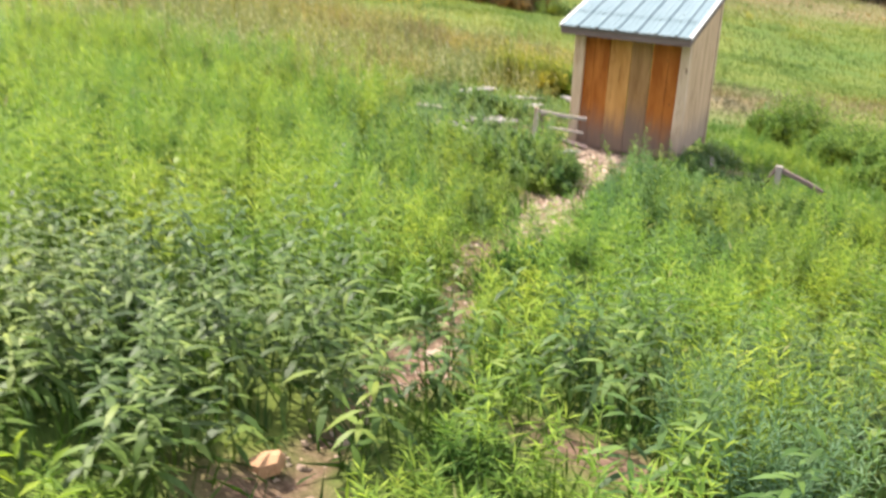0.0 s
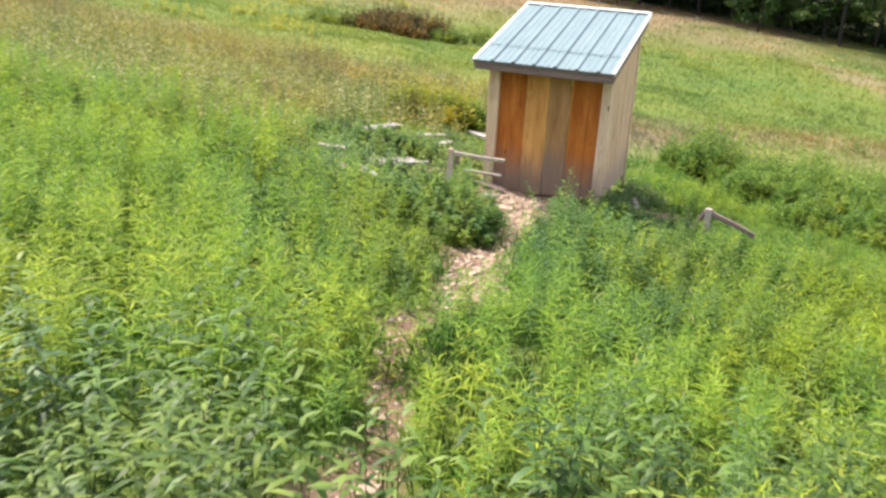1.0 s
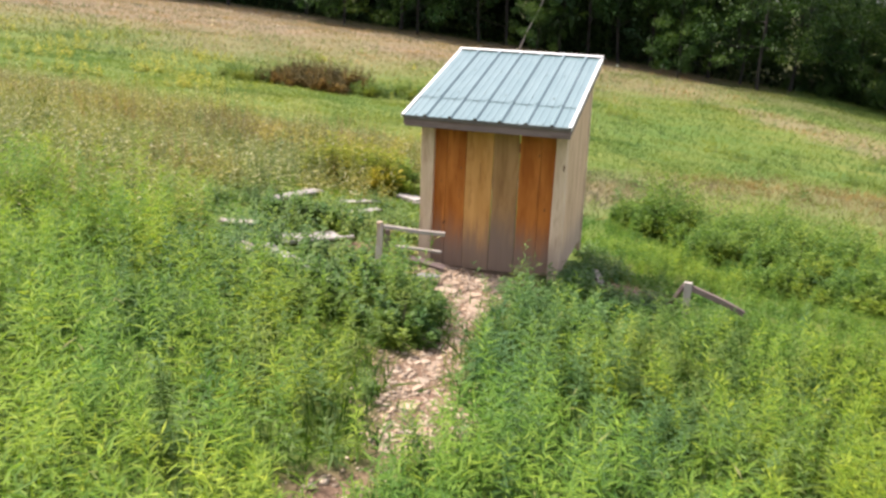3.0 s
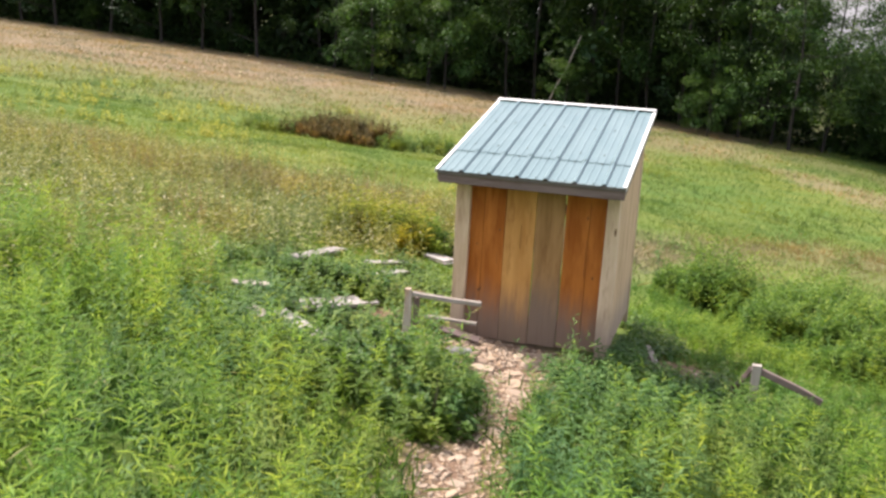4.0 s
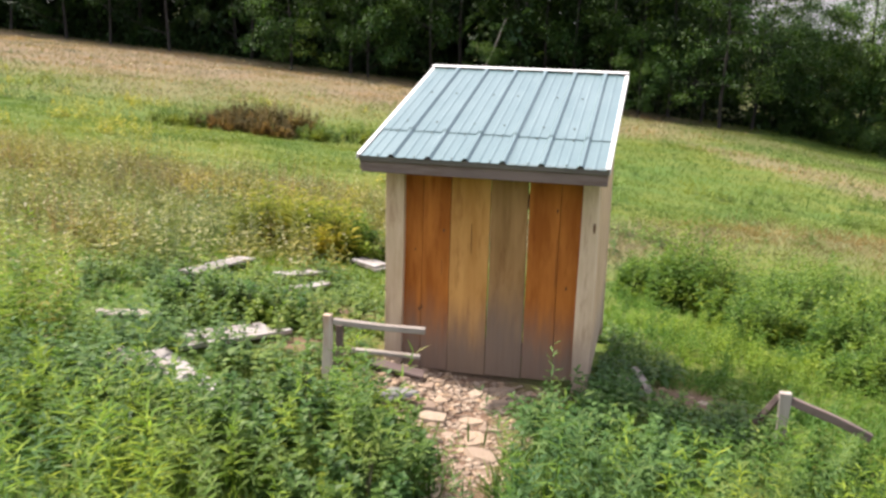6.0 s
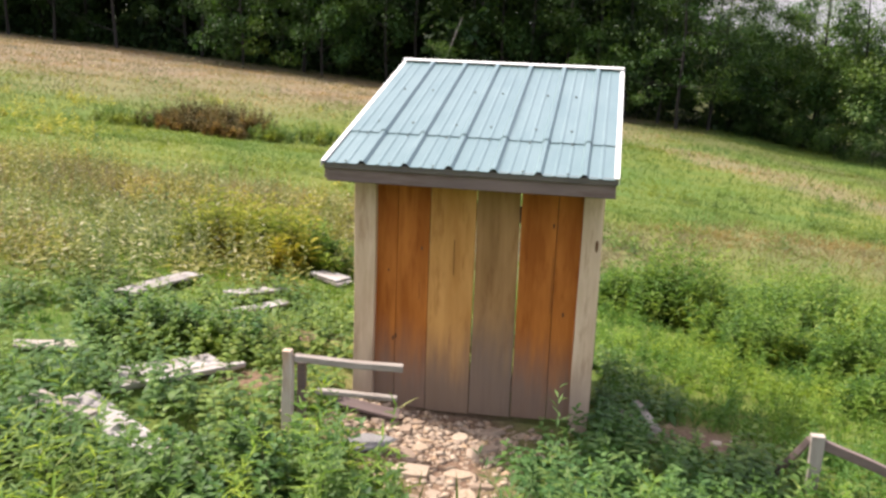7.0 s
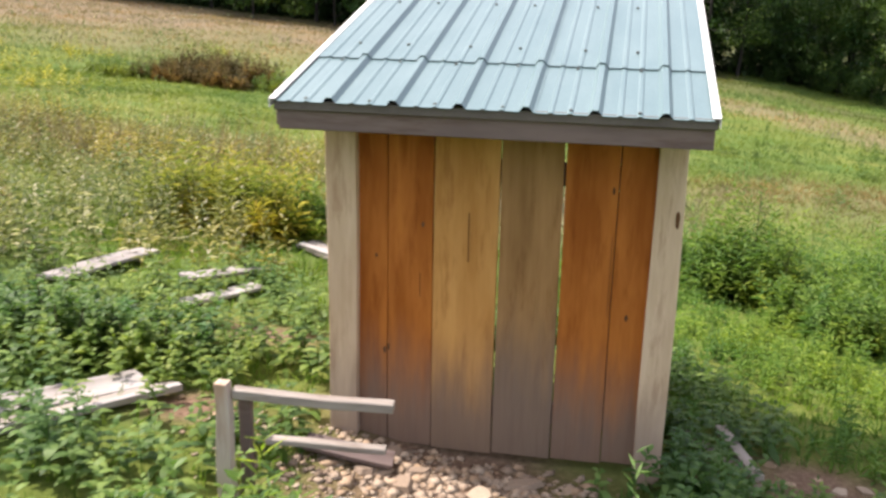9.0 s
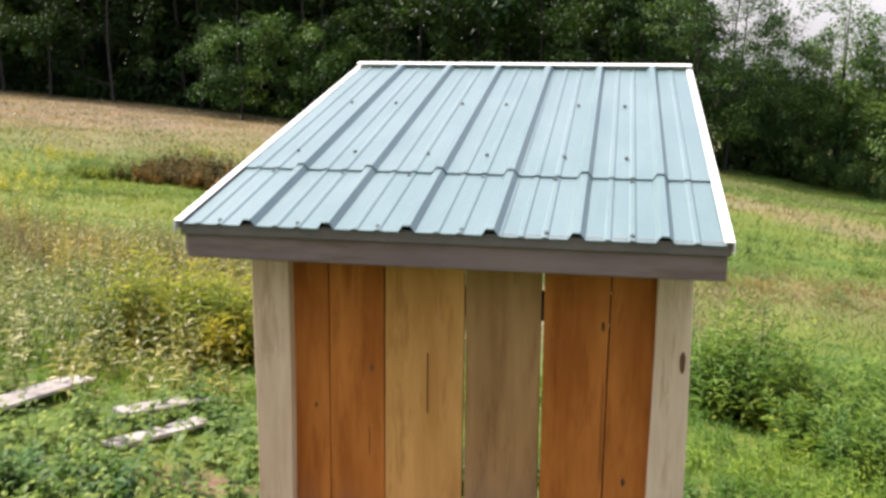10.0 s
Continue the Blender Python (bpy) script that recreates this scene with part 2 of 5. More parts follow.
M_FIELD = leaf_material("olive_grass", (0.104, 0.128, 0.038), (0.132, 0.156, 0.050), (0.168, 0.188, 0.068), 0.8, 0.40)
M_MEADOW = leaf_material("meadow_grass", (0.100, 0.150, 0.034), (0.128, 0.182, 0.044), (0.165, 0.214, 0.060), 0.8, 0.40)
M_YELLOW = leaf_material("yellow_shrub_leaf", (0.135, 0.165, 0.030), (0.290, 0.285, 0.058), (0.440, 0.400, 0.120), 1.5, 0.46)
M_SHRUB = leaf_material("shrub_leaf", (0.068, 0.126, 0.022), (0.138, 0.218, 0.040), (0.260, 0.340, 0.084), 1.3, 0.40)
M_DEAD = leaf_material("dead_leaf", (0.062, 0.043, 0.018), (0.115, 0.080, 0.035), (0.178, 0.134, 0.064), 1.0, 0.25, 0.8)
# leaves of the wood: sunlight and shade are put into these four tones
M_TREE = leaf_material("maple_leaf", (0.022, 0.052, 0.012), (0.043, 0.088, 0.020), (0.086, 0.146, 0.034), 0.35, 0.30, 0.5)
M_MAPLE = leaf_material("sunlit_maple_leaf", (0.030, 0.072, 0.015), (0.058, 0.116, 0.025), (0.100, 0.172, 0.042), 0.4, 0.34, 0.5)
M_CORNER = leaf_material("sun_toned_maple_leaf", (0.044, 0.096, 0.024), (0.082, 0.146, 0.040), (0.140, 0.210, 0.066), 0.4, 0.36, 0.5)
M_TREE_SHADED = leaf_material("shade_toned_leaf", (0.018, 0.040, 0.013), (0.032, 0.064, 0.019), (0.056, 0.096, 0.029), 0.3, 0.26, 0.5)
M_BARK = bark_material("bark", (0.014, 0.012, 0.010), (0.042, 0.036, 0.031))
M_DEADWOOD = bark_material("bare_wood", (0.200, 0.185, 0.165), (0.380, 0.350, 0.310))
M_STEM = bark_material("stem", (0.060, 0.070, 0.025), (0.130, 0.120, 0.055))
GREYED = (0.200, 0.152, 0.120)
M_ORANGE = wood_material("stained_orange_board", (0.335, 0.102, 0.016), (0.500, 0.176, 0.034), (0.60, 0.48, 0.42), GREYED)
M_TANWOOD = wood_material("pale_tan_board", (0.485, 0.236, 0.064), (0.625, 0.335, 0.105), (0.72, 0.64, 0.56), GREYED)
M_GREYWOOD = wood_material("grey_brown_board", (0.285, 0.158, 0.060), (0.410, 0.236, 0.096), (0.60, 0.53, 0.48), GREYED, -0.62, -1.05)
M_POST = wood_material("pale_post", (0.520, 0.375, 0.235), (0.690, 0.535, 0.370), (0.74, 0.66, 0.6), (0.36, 0.28, 0.22), -0.85, -1.15)
M_SIDING = wood_material("pale_siding", (0.520, 0.360, 0.215), (0.680, 0.490, 0.315), (0.70, 0.63, 0.58), (0.36, 0.28, 0.215), -0.85, -1.15)
M_FASCIA = wood_material("weathered_fascia", (0.120, 0.092, 0.086), (0.200, 0.152, 0.134), (0.62, 0.58, 0.56), along="x")
M_GREY = wood_material("silvered_wood", (0.250, 0.220, 0.190), (0.420, 0.375, 0.325), (0.60, 0.56, 0.53), along="x")
M_GREY_UP = wood_material("silvered_post", (0.250, 0.220, 0.190), (0.420, 0.375, 0.325), (0.60, 0.56, 0.53))
M_WHITEPLANK = wood_material("bleached_plank", (0.255, 0.235, 0.218), (0.375, 0.352, 0.332), (0.72, 0.68, 0.64), along="x")
M_REDDISH = wood_material("reddish_post", (0.420, 0.270, 0.170), (0.520, 0.455, 0.390), (0.72, 0.62, 0.56))
M_KNOT = wood_material("dark_knot", (0.090, 0.044, 0.022), (0.150, 0.078, 0.038), (0.7, 0.6, 0.5))
M_ROOF = paint_material("green_steel", (0.112, 0.182, 0.192), (0.142, 0.214, 0.222), 0.36)
M_TRIM = paint_material("white_steel", (0.70, 0.69, 0.66), (0.80, 0.79, 0.77), 0.4)
M_DRIP = paint_material("grey_drip_edge", (0.105, 0.088, 0.078), (0.150, 0.128, 0.114), 0.6)
M_SCREW = paint_material("screw_head", (0.10, 0.11, 0.10), (0.17, 0.18, 0.17), 0.5, metallic=0.6)
M_STONE = stone_material("pale_stone", (0.26, 0.195, 0.14), (0.42, 0.345, 0.26), (0.36, 0.25, 0.15))
M_SLATE = stone_material("slate", (0.20, 0.20, 0.20), (0.26, 0.26, 0.255), (0.23, 0.225, 0.22))
M_RUSTSTONE = stone_material("rust_stone", (0.42, 0.24, 0.12), (0.45, 0.27, 0.14), (0.40, 0.22, 0.11))
M_FLOWER = leaf_material("white_petal", (0.75, 0.75, 0.68), (0.8, 0.8, 0.74), (0.85, 0.85, 0.8), 1.0, 0.3)

# ---- helpers of this scene ----
GY = np.array([-40, -8, -0.7, 1.65, 3.6, 6.4, 7.7, 9.5, 10.6, 12.5, 15, 32, 64, 120, 900])
GZ = np.array([6.0, 1.75, 0.50, 0.12, -0.35, -0.87, -1.07, -1.18, -1.25, -1.47, -1.87, -3.40, -4.35, -6.0, -10.0])
TRAIL = np.array([(2.3, -1.4, 0.1), (1.6, 0.2, 0.10), (0.95, 1.0, 0.08), (0.48, 1.7, 0.12), (0.22, 2.5, 0.03), (0.09, 3.35, 0.29), (-0.06, 3.9, 0.06), (-0.22, 4.3, 0.17), (-0.45, 4.9, 0.05),
                  (-0.74, 5.6, 0.22), (-0.62, 6.15, 0.10), (-0.62, 6.7, 0.24), (-0.82, 7.4, 0.36), (-0.98, 7.95, 0.32), (-0.88, 8.55, 0.14),
                  (-0.92, 9.1, 0.20), (-1.05, 9.6, 0.34), (-1.28, 10.1, 0.55), (-1.32, 10.5, 0.60)])


def wave(x, y, s, k=0.0):
    """A cheap smooth wobble, -1 to 1."""
    return (np.sin(x * s + 1.7 * k) * np.cos(y * s * 0.9 + 2.3 * k) + np.sin((x + y) * s * 0.61 + k) * np.cos((x - y) * s * 0.73 - k)) * 0.5


def drift(x, y, size, seed=0):
    """Smooth random patches about size metres across, 0 to 1."""
    out = 0.0
    for octave, gain in ((1.0, 0.65), (2.1, 0.35)):
        u, v = np.asarray(x, float) / size * octave + 17.3 * seed + 500, np.asarray(y, float) / size * octave + 9.1 * seed + 500
        i, j = np.floor(u).astype(int), np.floor(v).astype(int)
        a, b = u - i, v - j
        a, b = a * a * (3 - 2 * a), b * b * (3 - 2 * b)
        h = lambda p, q: np.modf(np.abs(np.sin(p * 127.1 + q * 311.7 + seed * 74.7) * 43758.5453))[0]
        out = out + gain * ((h(i, j) * (1 - a) + h(i + 1, j) * a) * (1 - b) + (h(i, j + 1) * (1 - a) + h(i + 1, j + 1) * a) * b)
    return out


def along(x, y, line):
    """Distance in plan from a line of points."""
    best = np.full(np.broadcast(x, y).shape, 1e3)
    for (ax, ay), (bx, by) in zip(line[:-1], line[1:]):
        k = np.clip(((x - ax) * (bx - ax) + (y - ay) * (by - ay)) / ((bx - ax) ** 2 + (by - ay) ** 2), 0, 1)
        best = np.minimum(best, np.hypot(x - ax - k * (bx - ax), y - ay - k * (by - ay)))
    return best


def tree_shade(x, y):
    """The band below the wood where tree shade is put into grass and ground colour."""
    return np.clip(1.2 - along(x, y, ((2.5, 58.5), (5.5, 54.5), (8.0, 49.5), (11.5, 44.5))) / 3.0 + 0.5 * (drift(x, y, 2.5, 8) - 0.5), 0, 0.9)


def tan_here(x, y):
    """Drifts of dry grass: a belt across the dip, and the rise below the wood."""
    w = drift(x, y, 5.0, 6) * 2 - 1
    belt = np.clip(1.05 - np.abs(y - 19.2 - 1.6 * np.clip(x + 1, 0, 3.2) + 1.8 * w) / (2.9 + 0.5 * np.clip(x + 1, 0, 3.2)), 0, 0.85) * np.clip(0.3 + 1.3 * drift(x, y, 1.6, 14), 0.3, 1) * np.clip(1 - 0.25 * (x + 1.5), 0.55, 1)
    rise = np.clip((y - 36 - 0.55 * (x + 15) + 9 * w) / 18, 0, 0.97) * np.clip((6 - x) / 6, 0, 1)
    lane = np.clip(1.25 - along(x, y, ((2.6, 47.5), (4.4, 43.0), (7.2, 38.6), (12.0, 33.5))) / 1.8 + 0.7 * w, 0, 0.62)
    return np.maximum(np.maximum(belt, rise), lane)


def ground_z(x, y):
    x, y = np.asarray(x, float), np.asarray(y, float)
    w = np.clip(0.5 + (y - 15) * 0.12, 0.5, 6)
    z = sum(np.interp(y + w * o, GY, GZ) * g for o, g in ((-1, 0.15), (-0.5, 0.2), (0, 0.3), (0.5, 0.2), (1, 0.15)))
    z = z - 0.085 * 120 * np.tanh((x + 1) / 120)
    far = np.clip((np.hypot(x + 1, y - 8) - 6) / 20, 0, 1)
    z = z + 0.018 * wave(x, y, 2.6) + far * (0.10 * wave(x, y, 0.33, 1) + 0.05 * wave(x, y, 0.9, 2))
    ease = lambda k: np.clip(k, 0, 1) ** 2 * (3 - 2 * np.clip(k, 0, 1))
    z = z - 0.45 * ease((x - 4.5) / 7) * ease((y - 40) / 20)
    return z - 0.05 * np.clip(1.3 - trail(x, y), 0, 1)


def trail(x, y):
    """Distance from the foot path in units of its half width."""
    best = np.full(np.broadcast(x, y).shape, 9.0)
    for (ax, ay, aw), (bx, by, bw) in zip(TRAIL[:-1], TRAIL[1:]):
        k = np.clip(((x - ax) * (bx - ax) + (y - ay) * (by - ay)) / ((bx - ax) ** 2 + (by - ay) ** 2), 0, 1)
        d = np.hypot(x - ax - k * (bx - ax), y - ay - k * (by - ay)) / (aw + k * (bw - aw))
        best = np.minimum(best, d)
    return best


def gz(x, y):
    return float(ground_z(np.array([x]), np.array([y]))[0])


def raw_mesh(name, verts, tris):
    """A mesh from arrays of corners and triangles."""
    me = bpy.data.meshes.new(name)
    verts, tris = np.asarray(verts, np.float32), np.asarray(tris, np.int32)
    me.vertices.add(len(verts))
    me.vertices.foreach_set("co", verts.ravel())
    me.loops.add(len(tris) * 3)
    me.loops.foreach_set("vertex_index", tris.ravel())
    me.polygons.add(len(tris))
    me.polygons.foreach_set("loop_start", np.arange(0, len(tris) * 3, 3, dtype=np.int32))
    me.update(calc_edges=True)
    return me


def part(name, bm, mat, parent=None, label=""):
    """Links a bmesh as one mesh object, under a thing or a part."""
    me = bpy.data.meshes.new(name)
    bm.normal_update()
    bm.to_mesh(me)
    bm.free()
    me.materials.append(mat)
    ob = new(name, me)
    if parent:
        ob.parent = parent
    return tagged(ob, label)


def thing(name, label, category, group="", at=(0, 0, 0)):
    ob = new(name)
    ob.location = at
    ob.empty_display_size = 0.1
    return tagged(ob, label, category, group)


def box(bm, lo, hi, bevel=0.004, m=None):
    """A bevelled box between two corners, turned by m."""
    made = bmesh.ops.create_cube(bm, size=1)["verts"]
    size = Vector(hi) - Vector(lo)
    mid = (Vector(hi) + Vector(lo)) / 2
    for v in made:
        v.co = Vector((v.co.x * size.x, v.co.y * size.y, v.co.z * size.z)) + mid
    if bevel:
        edges = list({e for v in made for e in v.link_edges})
        made = bmesh.ops.bevel(bm, geom=edges, offset=bevel, segments=1, affect="EDGES")["verts"]
    if m:
        bmesh.ops.transform(bm, matrix=m, verts=list({v for v in made}))
    return made


def one_box(lo, hi, bevel=0.004, m=None):
    bm = bmesh.new()
    box(bm, lo, hi, bevel)
    if m:
        bmesh.ops.transform(bm, matrix=m, verts=bm.verts)
    return bm


def plank(length, width, thick, rng, warp=0.004, cuts=10):
    """A rough board along x, with a slightly wandering edge."""
    bm = one_box((0, -width / 2, 0), (length, width / 2, thick), 0)
    bmesh.ops.subdivide_edges(bm, edges=[e for e in bm.edges if abs(e.verts[0].co.x - e.verts[1].co.x) > 0.01], cuts=cuts)
    a, b, c = rng.uniform(0, 6, 3)
    for v in bm.verts:
        k = v.co.x / length
        v.co.y += warp * math.sin(7 * k + a) + warp * 0.5 * math.sin(19 * k + b) * (1 if v.co.y > 0 else -1)
        v.co.z += warp * 1.2 * math.sin(5 * k + c)
    bmesh.ops.bevel(bm, geom=[e for e in bm.edges if len(e.link_faces) == 2 and e.calc_face_angle(0) > 0.8], offset=min(0.003, thick * 0.2), segments=1, affect="EDGES")
    return bm


def tube(bm, pts, radii, sides=7):
    """A tapered tube along points."""
    rings = []
    for i, (p, r) in enumerate(zip(pts, radii)):
        d = (Vector(pts[min(i + 1, len(pts) - 1)]) - Vector(pts[max(i - 1, 0)])).normalized()
        u = d.orthogonal().normalized()
        w = d.cross(u)
        rings.append([bm.verts.new(Vector(p) + (u * math.cos(2 * math.pi * k / sides) + w * math.sin(2 * math.pi * k / sides)) * r) for k in range(sides)])
    for a, b in zip(rings[:-1], rings[1:]):
        for k in range(sides):
            bm.faces.new((a[k], a[(k + 1) % sides], b[(k + 1) % sides], b[k]))
    bm.faces.new(rings[0][::-1])
    bm.faces.new(rings[-1])


def unit(v):
    return v / np.maximum(np.linalg.norm(v, axis=1, keepdims=True), 1e-9)


def leaves(base, way, length, width, droop=0.2, fold=0.15, wide_at=0.4, fine=False):
    """Pointed leaves from their bases along their ways. Returns corners and triangles."""
    n = len(base)
    way = unit(way)
    side = unit(np.cross(way, np.array([0.02, 0.03, 1.0])))
    up = np.cross(side, way)
    L, W = np.asarray(length, float)[:, None], np.asarray(width, float)[:, None]
    fall = np.array([0, 0, -1.0])
    at = lambda k, s: base + way * L * k + side * W * s + up * W * fold * abs(s) * 2 + fall * L * droop * k * k
    if fine:
        rows = [at(0, 0), at(0.28, 0.42), at(0.28, -0.42), at(0.62, 0.46), at(0.62, -0.46), at(1, 0)]
        faces = [(0, 1, 2), (1, 3, 4), (1, 4, 2), (3, 5, 4)]
    else:
        rows = [at(0, 0), at(wide_at, 0.5), at(wide_at, -0.5), at(1, 0)]
        faces = [(0, 1, 3), (0, 3, 2)]
    k = len(rows)
    verts = np.stack(rows, 1).reshape(-1, 3)
    tris = (np.arange(n)[:, None, None] * k + np.array(faces)[None]).reshape(-1, 3)
    return verts, tris


def joined(*lots):
    verts, tris, n = [], [], 0
    for v, t in lots:
        verts.append(v)
        tris.append(t + n)
        n += len(v)
    return np.concatenate(verts), np.concatenate(tris)


def stems(foot, top, width):
    n = len(foot)
    a = np.random.uniform(0, 6.28, n)
    s = np.stack([np.cos(a), np.sin(a), 0 * a], 1) * np.asarray(width)[:, None]
    c = np.stack([-np.sin(a), np.cos(a), 0 * a], 1) * np.asarray(width)[:, None]
    verts = np.stack([foot - s, foot + s, top, foot - c, foot + c], 1).reshape(-1, 3)
    tris = (np.arange(n)[:, None, None] * 5 + np.array([(0, 1, 2), (3, 4, 2)])[None]).reshape(-1, 3)
    return verts, tris


def scatter(rng, x0, x1, y0, y1, per_m2, keep):
    n = int((x1 - x0) * (y1 - y0) * per_m2)
    x, y = rng.uniform(x0, x1, n), rng.uniform(y0, y1, n)
    ok = rng.uniform(0, 1, n) < keep(x, y)
    return x[ok], y[ok]


def herbs(rng, x, y, height, count, length, width, rise=(0.3, 1.0), droop=0.35, lean=0.12, start=0.12, fine=False, stem=0.004, taper=0.55, z=None):
    """Leafy upright stems: leaves wind up each stem, shorter towards its tip."""
    n = len(x)
    foot = np.stack([x, y, (ground_z(x, y) if z is None else z) - 0.02], 1)
    h = np.broadcast_to(np.asarray(height, float), (n,))
    a, l = rng.uniform(0, 6.28, n), rng.normal(0, lean, n)
    top = foot + np.stack([np.cos(a) * l * h, np.sin(a) * l * h, h], 1)
    k = np.linspace(start, 1.0, count)[None] + rng.uniform(-0.03, 0.03, (n, count))
    k = np.clip(k, 0.05, 1)
    base = foot[:, None] + (top - foot)[:, None] * k[:, :, None]
    az = rng.uniform(0, 6.28, (n, 1)) + np.arange(count)[None] * 2.4 + rng.normal(0, 0.3, (n, count))
    el = rise[0] + (rise[1] - rise[0]) * k + rng.normal(0, 0.18, (n, count))
    way = np.stack([np.cos(az) * np.cos(el), np.sin(az) * np.cos(el), np.sin(el)], 2)
    size = (1 - taper * np.clip(k - 0.45, 0, 1) / 0.55) * rng.uniform(0.7, 1.2, (n, count))
    parts = [leaves(base.reshape(-1, 3), way.reshape(-1, 3), (length * size).ravel(), (width * size).ravel(), droop, fine=fine)]
    if stem:
        parts.append(stems(foot, top, np.full(n, stem)))
    return joined(*parts)


def blades(rng, x, y, height, count, width, spread=0.35, z=None, loose=0.06):
    """Tufts of grass blades."""
    n = len(x)
    foot = np.stack([x, y, (ground_z(x, y) if z is None else z) - 0.015], 1)
    h = np.broadcast_to(np.asarray(height, float), (n,))
    base = np.repeat(foot, count, 0) + np.stack([rng.normal(0, 0.02, n * count), rng.normal(0, 0.02, n * count), np.zeros(n * count)], 1) * np.repeat(h, count)[:, None] * loose / 0.02
    base[:, 2] = ground_z(base[:, 0], base[:, 1]) - 0.015 if z is None and loose > 0.1 else base[:, 2]
    az, t = rng.uniform(0, 6.28, n * count), np.abs(rng.normal(0, spread, n * count))
    way = np.stack([np.cos(az) * np.sin(t), np.sin(az) * np.sin(t), np.cos(t)], 1)
    L = np.repeat(h, count) * rng.uniform(0.6, 1.15, n * count)
    return leaves(base, way, L, np.repeat(np.broadcast_to(np.asarray(width, float), (n,)), count), droop=0.25, fold=0.05, wide_at=0.3)


def stuff(name, lot, mat, label, category):
    me = raw_mesh(name, *lot)
    me.materials.append(mat)
    return tagged(new(name, me), label, category, kind="stuff")

# ---- ground ----


def build_ground():
    near_x, near_y = np.arange(-5.0, 4.01, 0.10), np.arange(-2.0, 15.01, 0.10)
    grow = lambda a, end, n: a + (end - a) * (np.linspace(0, 1, n + 1)[1:] ** 2.6)
    xs = np.concatenate([-5 - grow(0, 420, 70)[::-1], near_x, 4 + grow(0, 420, 70)])
    ys = np.concatenate([-2 - grow(0, 60, 24)[::-1], near_y, 15 + grow(0, 800, 110)])
    X, Y = np.meshgrid(xs, ys)
    Z = ground_z(X, Y)
    n, m = len(xs), len(ys)
    i = (np.arange(m - 1)[:, None] * n + np.arange(n - 1)[None]).ravel()
    tris = np.concatenate([np.stack([i, i + 1, i + n + 1], 1), np.stack([i, i + n + 1, i + n], 1)])
    me = raw_mesh("ground", np.stack([X, Y, Z], 2).reshape(-1, 3), tris)
    x, y = X.ravel(), Y.ravel()
    bare = np.clip(1.35 - trail(x, y) + 0.3 * wave(x, y, 9.0, 3), 0, 1)
    for cx, cy, r in ((0.2, 10.85, 0.42), (0.46, 1.7, 0.30), (1.08, 2.95, 0.32), (-2.5, 11.6, 0.28), (-2.38, 10.5, 0.26)):
        bare = np.maximum(bare, np.clip(1.5 - np.hypot(x - cx, (y - cy) * 1.6) / r + 0.25 * wave(x, y, 11.0, 1), 0, 1))
    dry = me.attributes.new("dry", "FLOAT", "POINT")
    dry.data.foreach_set("value", np.where(y > 12, tan_here(x, y), 0).astype(np.float32))
    # painted tree shade: a band below the wood, and all the wood's floor
    shade_tone = me.attributes.new("shade_tone", "FLOAT", "POINT")
    shade_tone.data.foreach_set("value", np.where(y > 25, np.maximum(tree_shade(x, y), np.clip((y - 65.5) / 2.5, 0, 1)), 0).astype(np.float32))
    soil = me.attributes.new("soil", "FLOAT", "POINT")
    soil.data.foreach_set("value", bare.astype(np.float32))
    me.polygons.foreach_set("use_smooth", np.ones(len(me.polygons), bool))
    me.materials.append(M_GROUND)
    return tagged(new("ground", me), "sloping meadow ground with a well-trod reddish dirt path", "ground", kind="structure")


ground = build_ground()

# ---- the shed ----
EAVE_L, EAVE_R, EAVE_Y, EAVE_Z = -1.90, -0.38, 10.27, 0.214
BACK_Y, BACK_Z = 12.20, 0.652
SLOPE = (BACK_Z - EAVE_Z) / (BACK_Y - EAVE_Y)
FACE_Y = 10.635                          # front boards
BASE_Z = -1.258


def roof_under(y):
    return EAVE_Z - 0.03 + (y - EAVE_Y) * SLOPE


def ribbed(x0, x1, y0, y1, lift, ribs):
    """A run of ribbed steel: tall trapezoid ribs with two low stiffeners in each pan."""
    prof = [(x0, 0.0)]
    marks = [(r, 0.019, 0.010, 0.024) for r in ribs]
    spots = [ribs[0] - 0.2285] + list(ribs) + [ribs[-1] + 0.2285]
    for a, b in zip(spots[:-1], spots[1:]):
        for k in (0.36, 0.64):
            marks.append((a + (b - a) * k, 0.004, 0.005, 0.011))
    for c, tall, half_top, half_foot in sorted(marks):
        if c - half_foot > prof[-1][0] + 0.001 and c + half_foot < x1 - 0.001:
            prof += [(c - half_foot, 0.0), (c - half_top, tall), (c + half_top, tall), (c + half_foot, 0.0)]
    prof.append((x1, 0.0))
    bm = bmesh.new()
    nrm = Vector((0, -SLOPE, 1)).normalized()
    lines = []
    for step in range(9):
        y = y0 + (y1 - y0) * step / 8
        row = []
        for x, t in prof:
            p = Vector((x, y, EAVE_Z + (y - EAVE_Y) * SLOPE)) + nrm * (t + lift)
            row.append(bm.verts.new(p))
        lines.append(row)
    for a, b in zip(lines[:-1], lines[1:]):
        for k in range(len(prof) - 1):
            bm.faces.new((a[k], a[k + 1], b[k + 1], b[k]))
    low = bmesh.ops.duplicate(bm, geom=bm.faces[:])
    bmesh.ops.translate(bm, vec=nrm * -0.0015, verts=[g for g in low["geom"] if isinstance(g, bmesh.types.BMVert)])
    bmesh.ops.reverse_faces(bm, faces=[g for g in low["geom"] if isinstance(g, bmesh.types.BMFace)])
    edge = [e for e in bm.edges if e.is_boundary]
    bmesh.ops.bridge_loops(bm, edges=edge)
    return bm


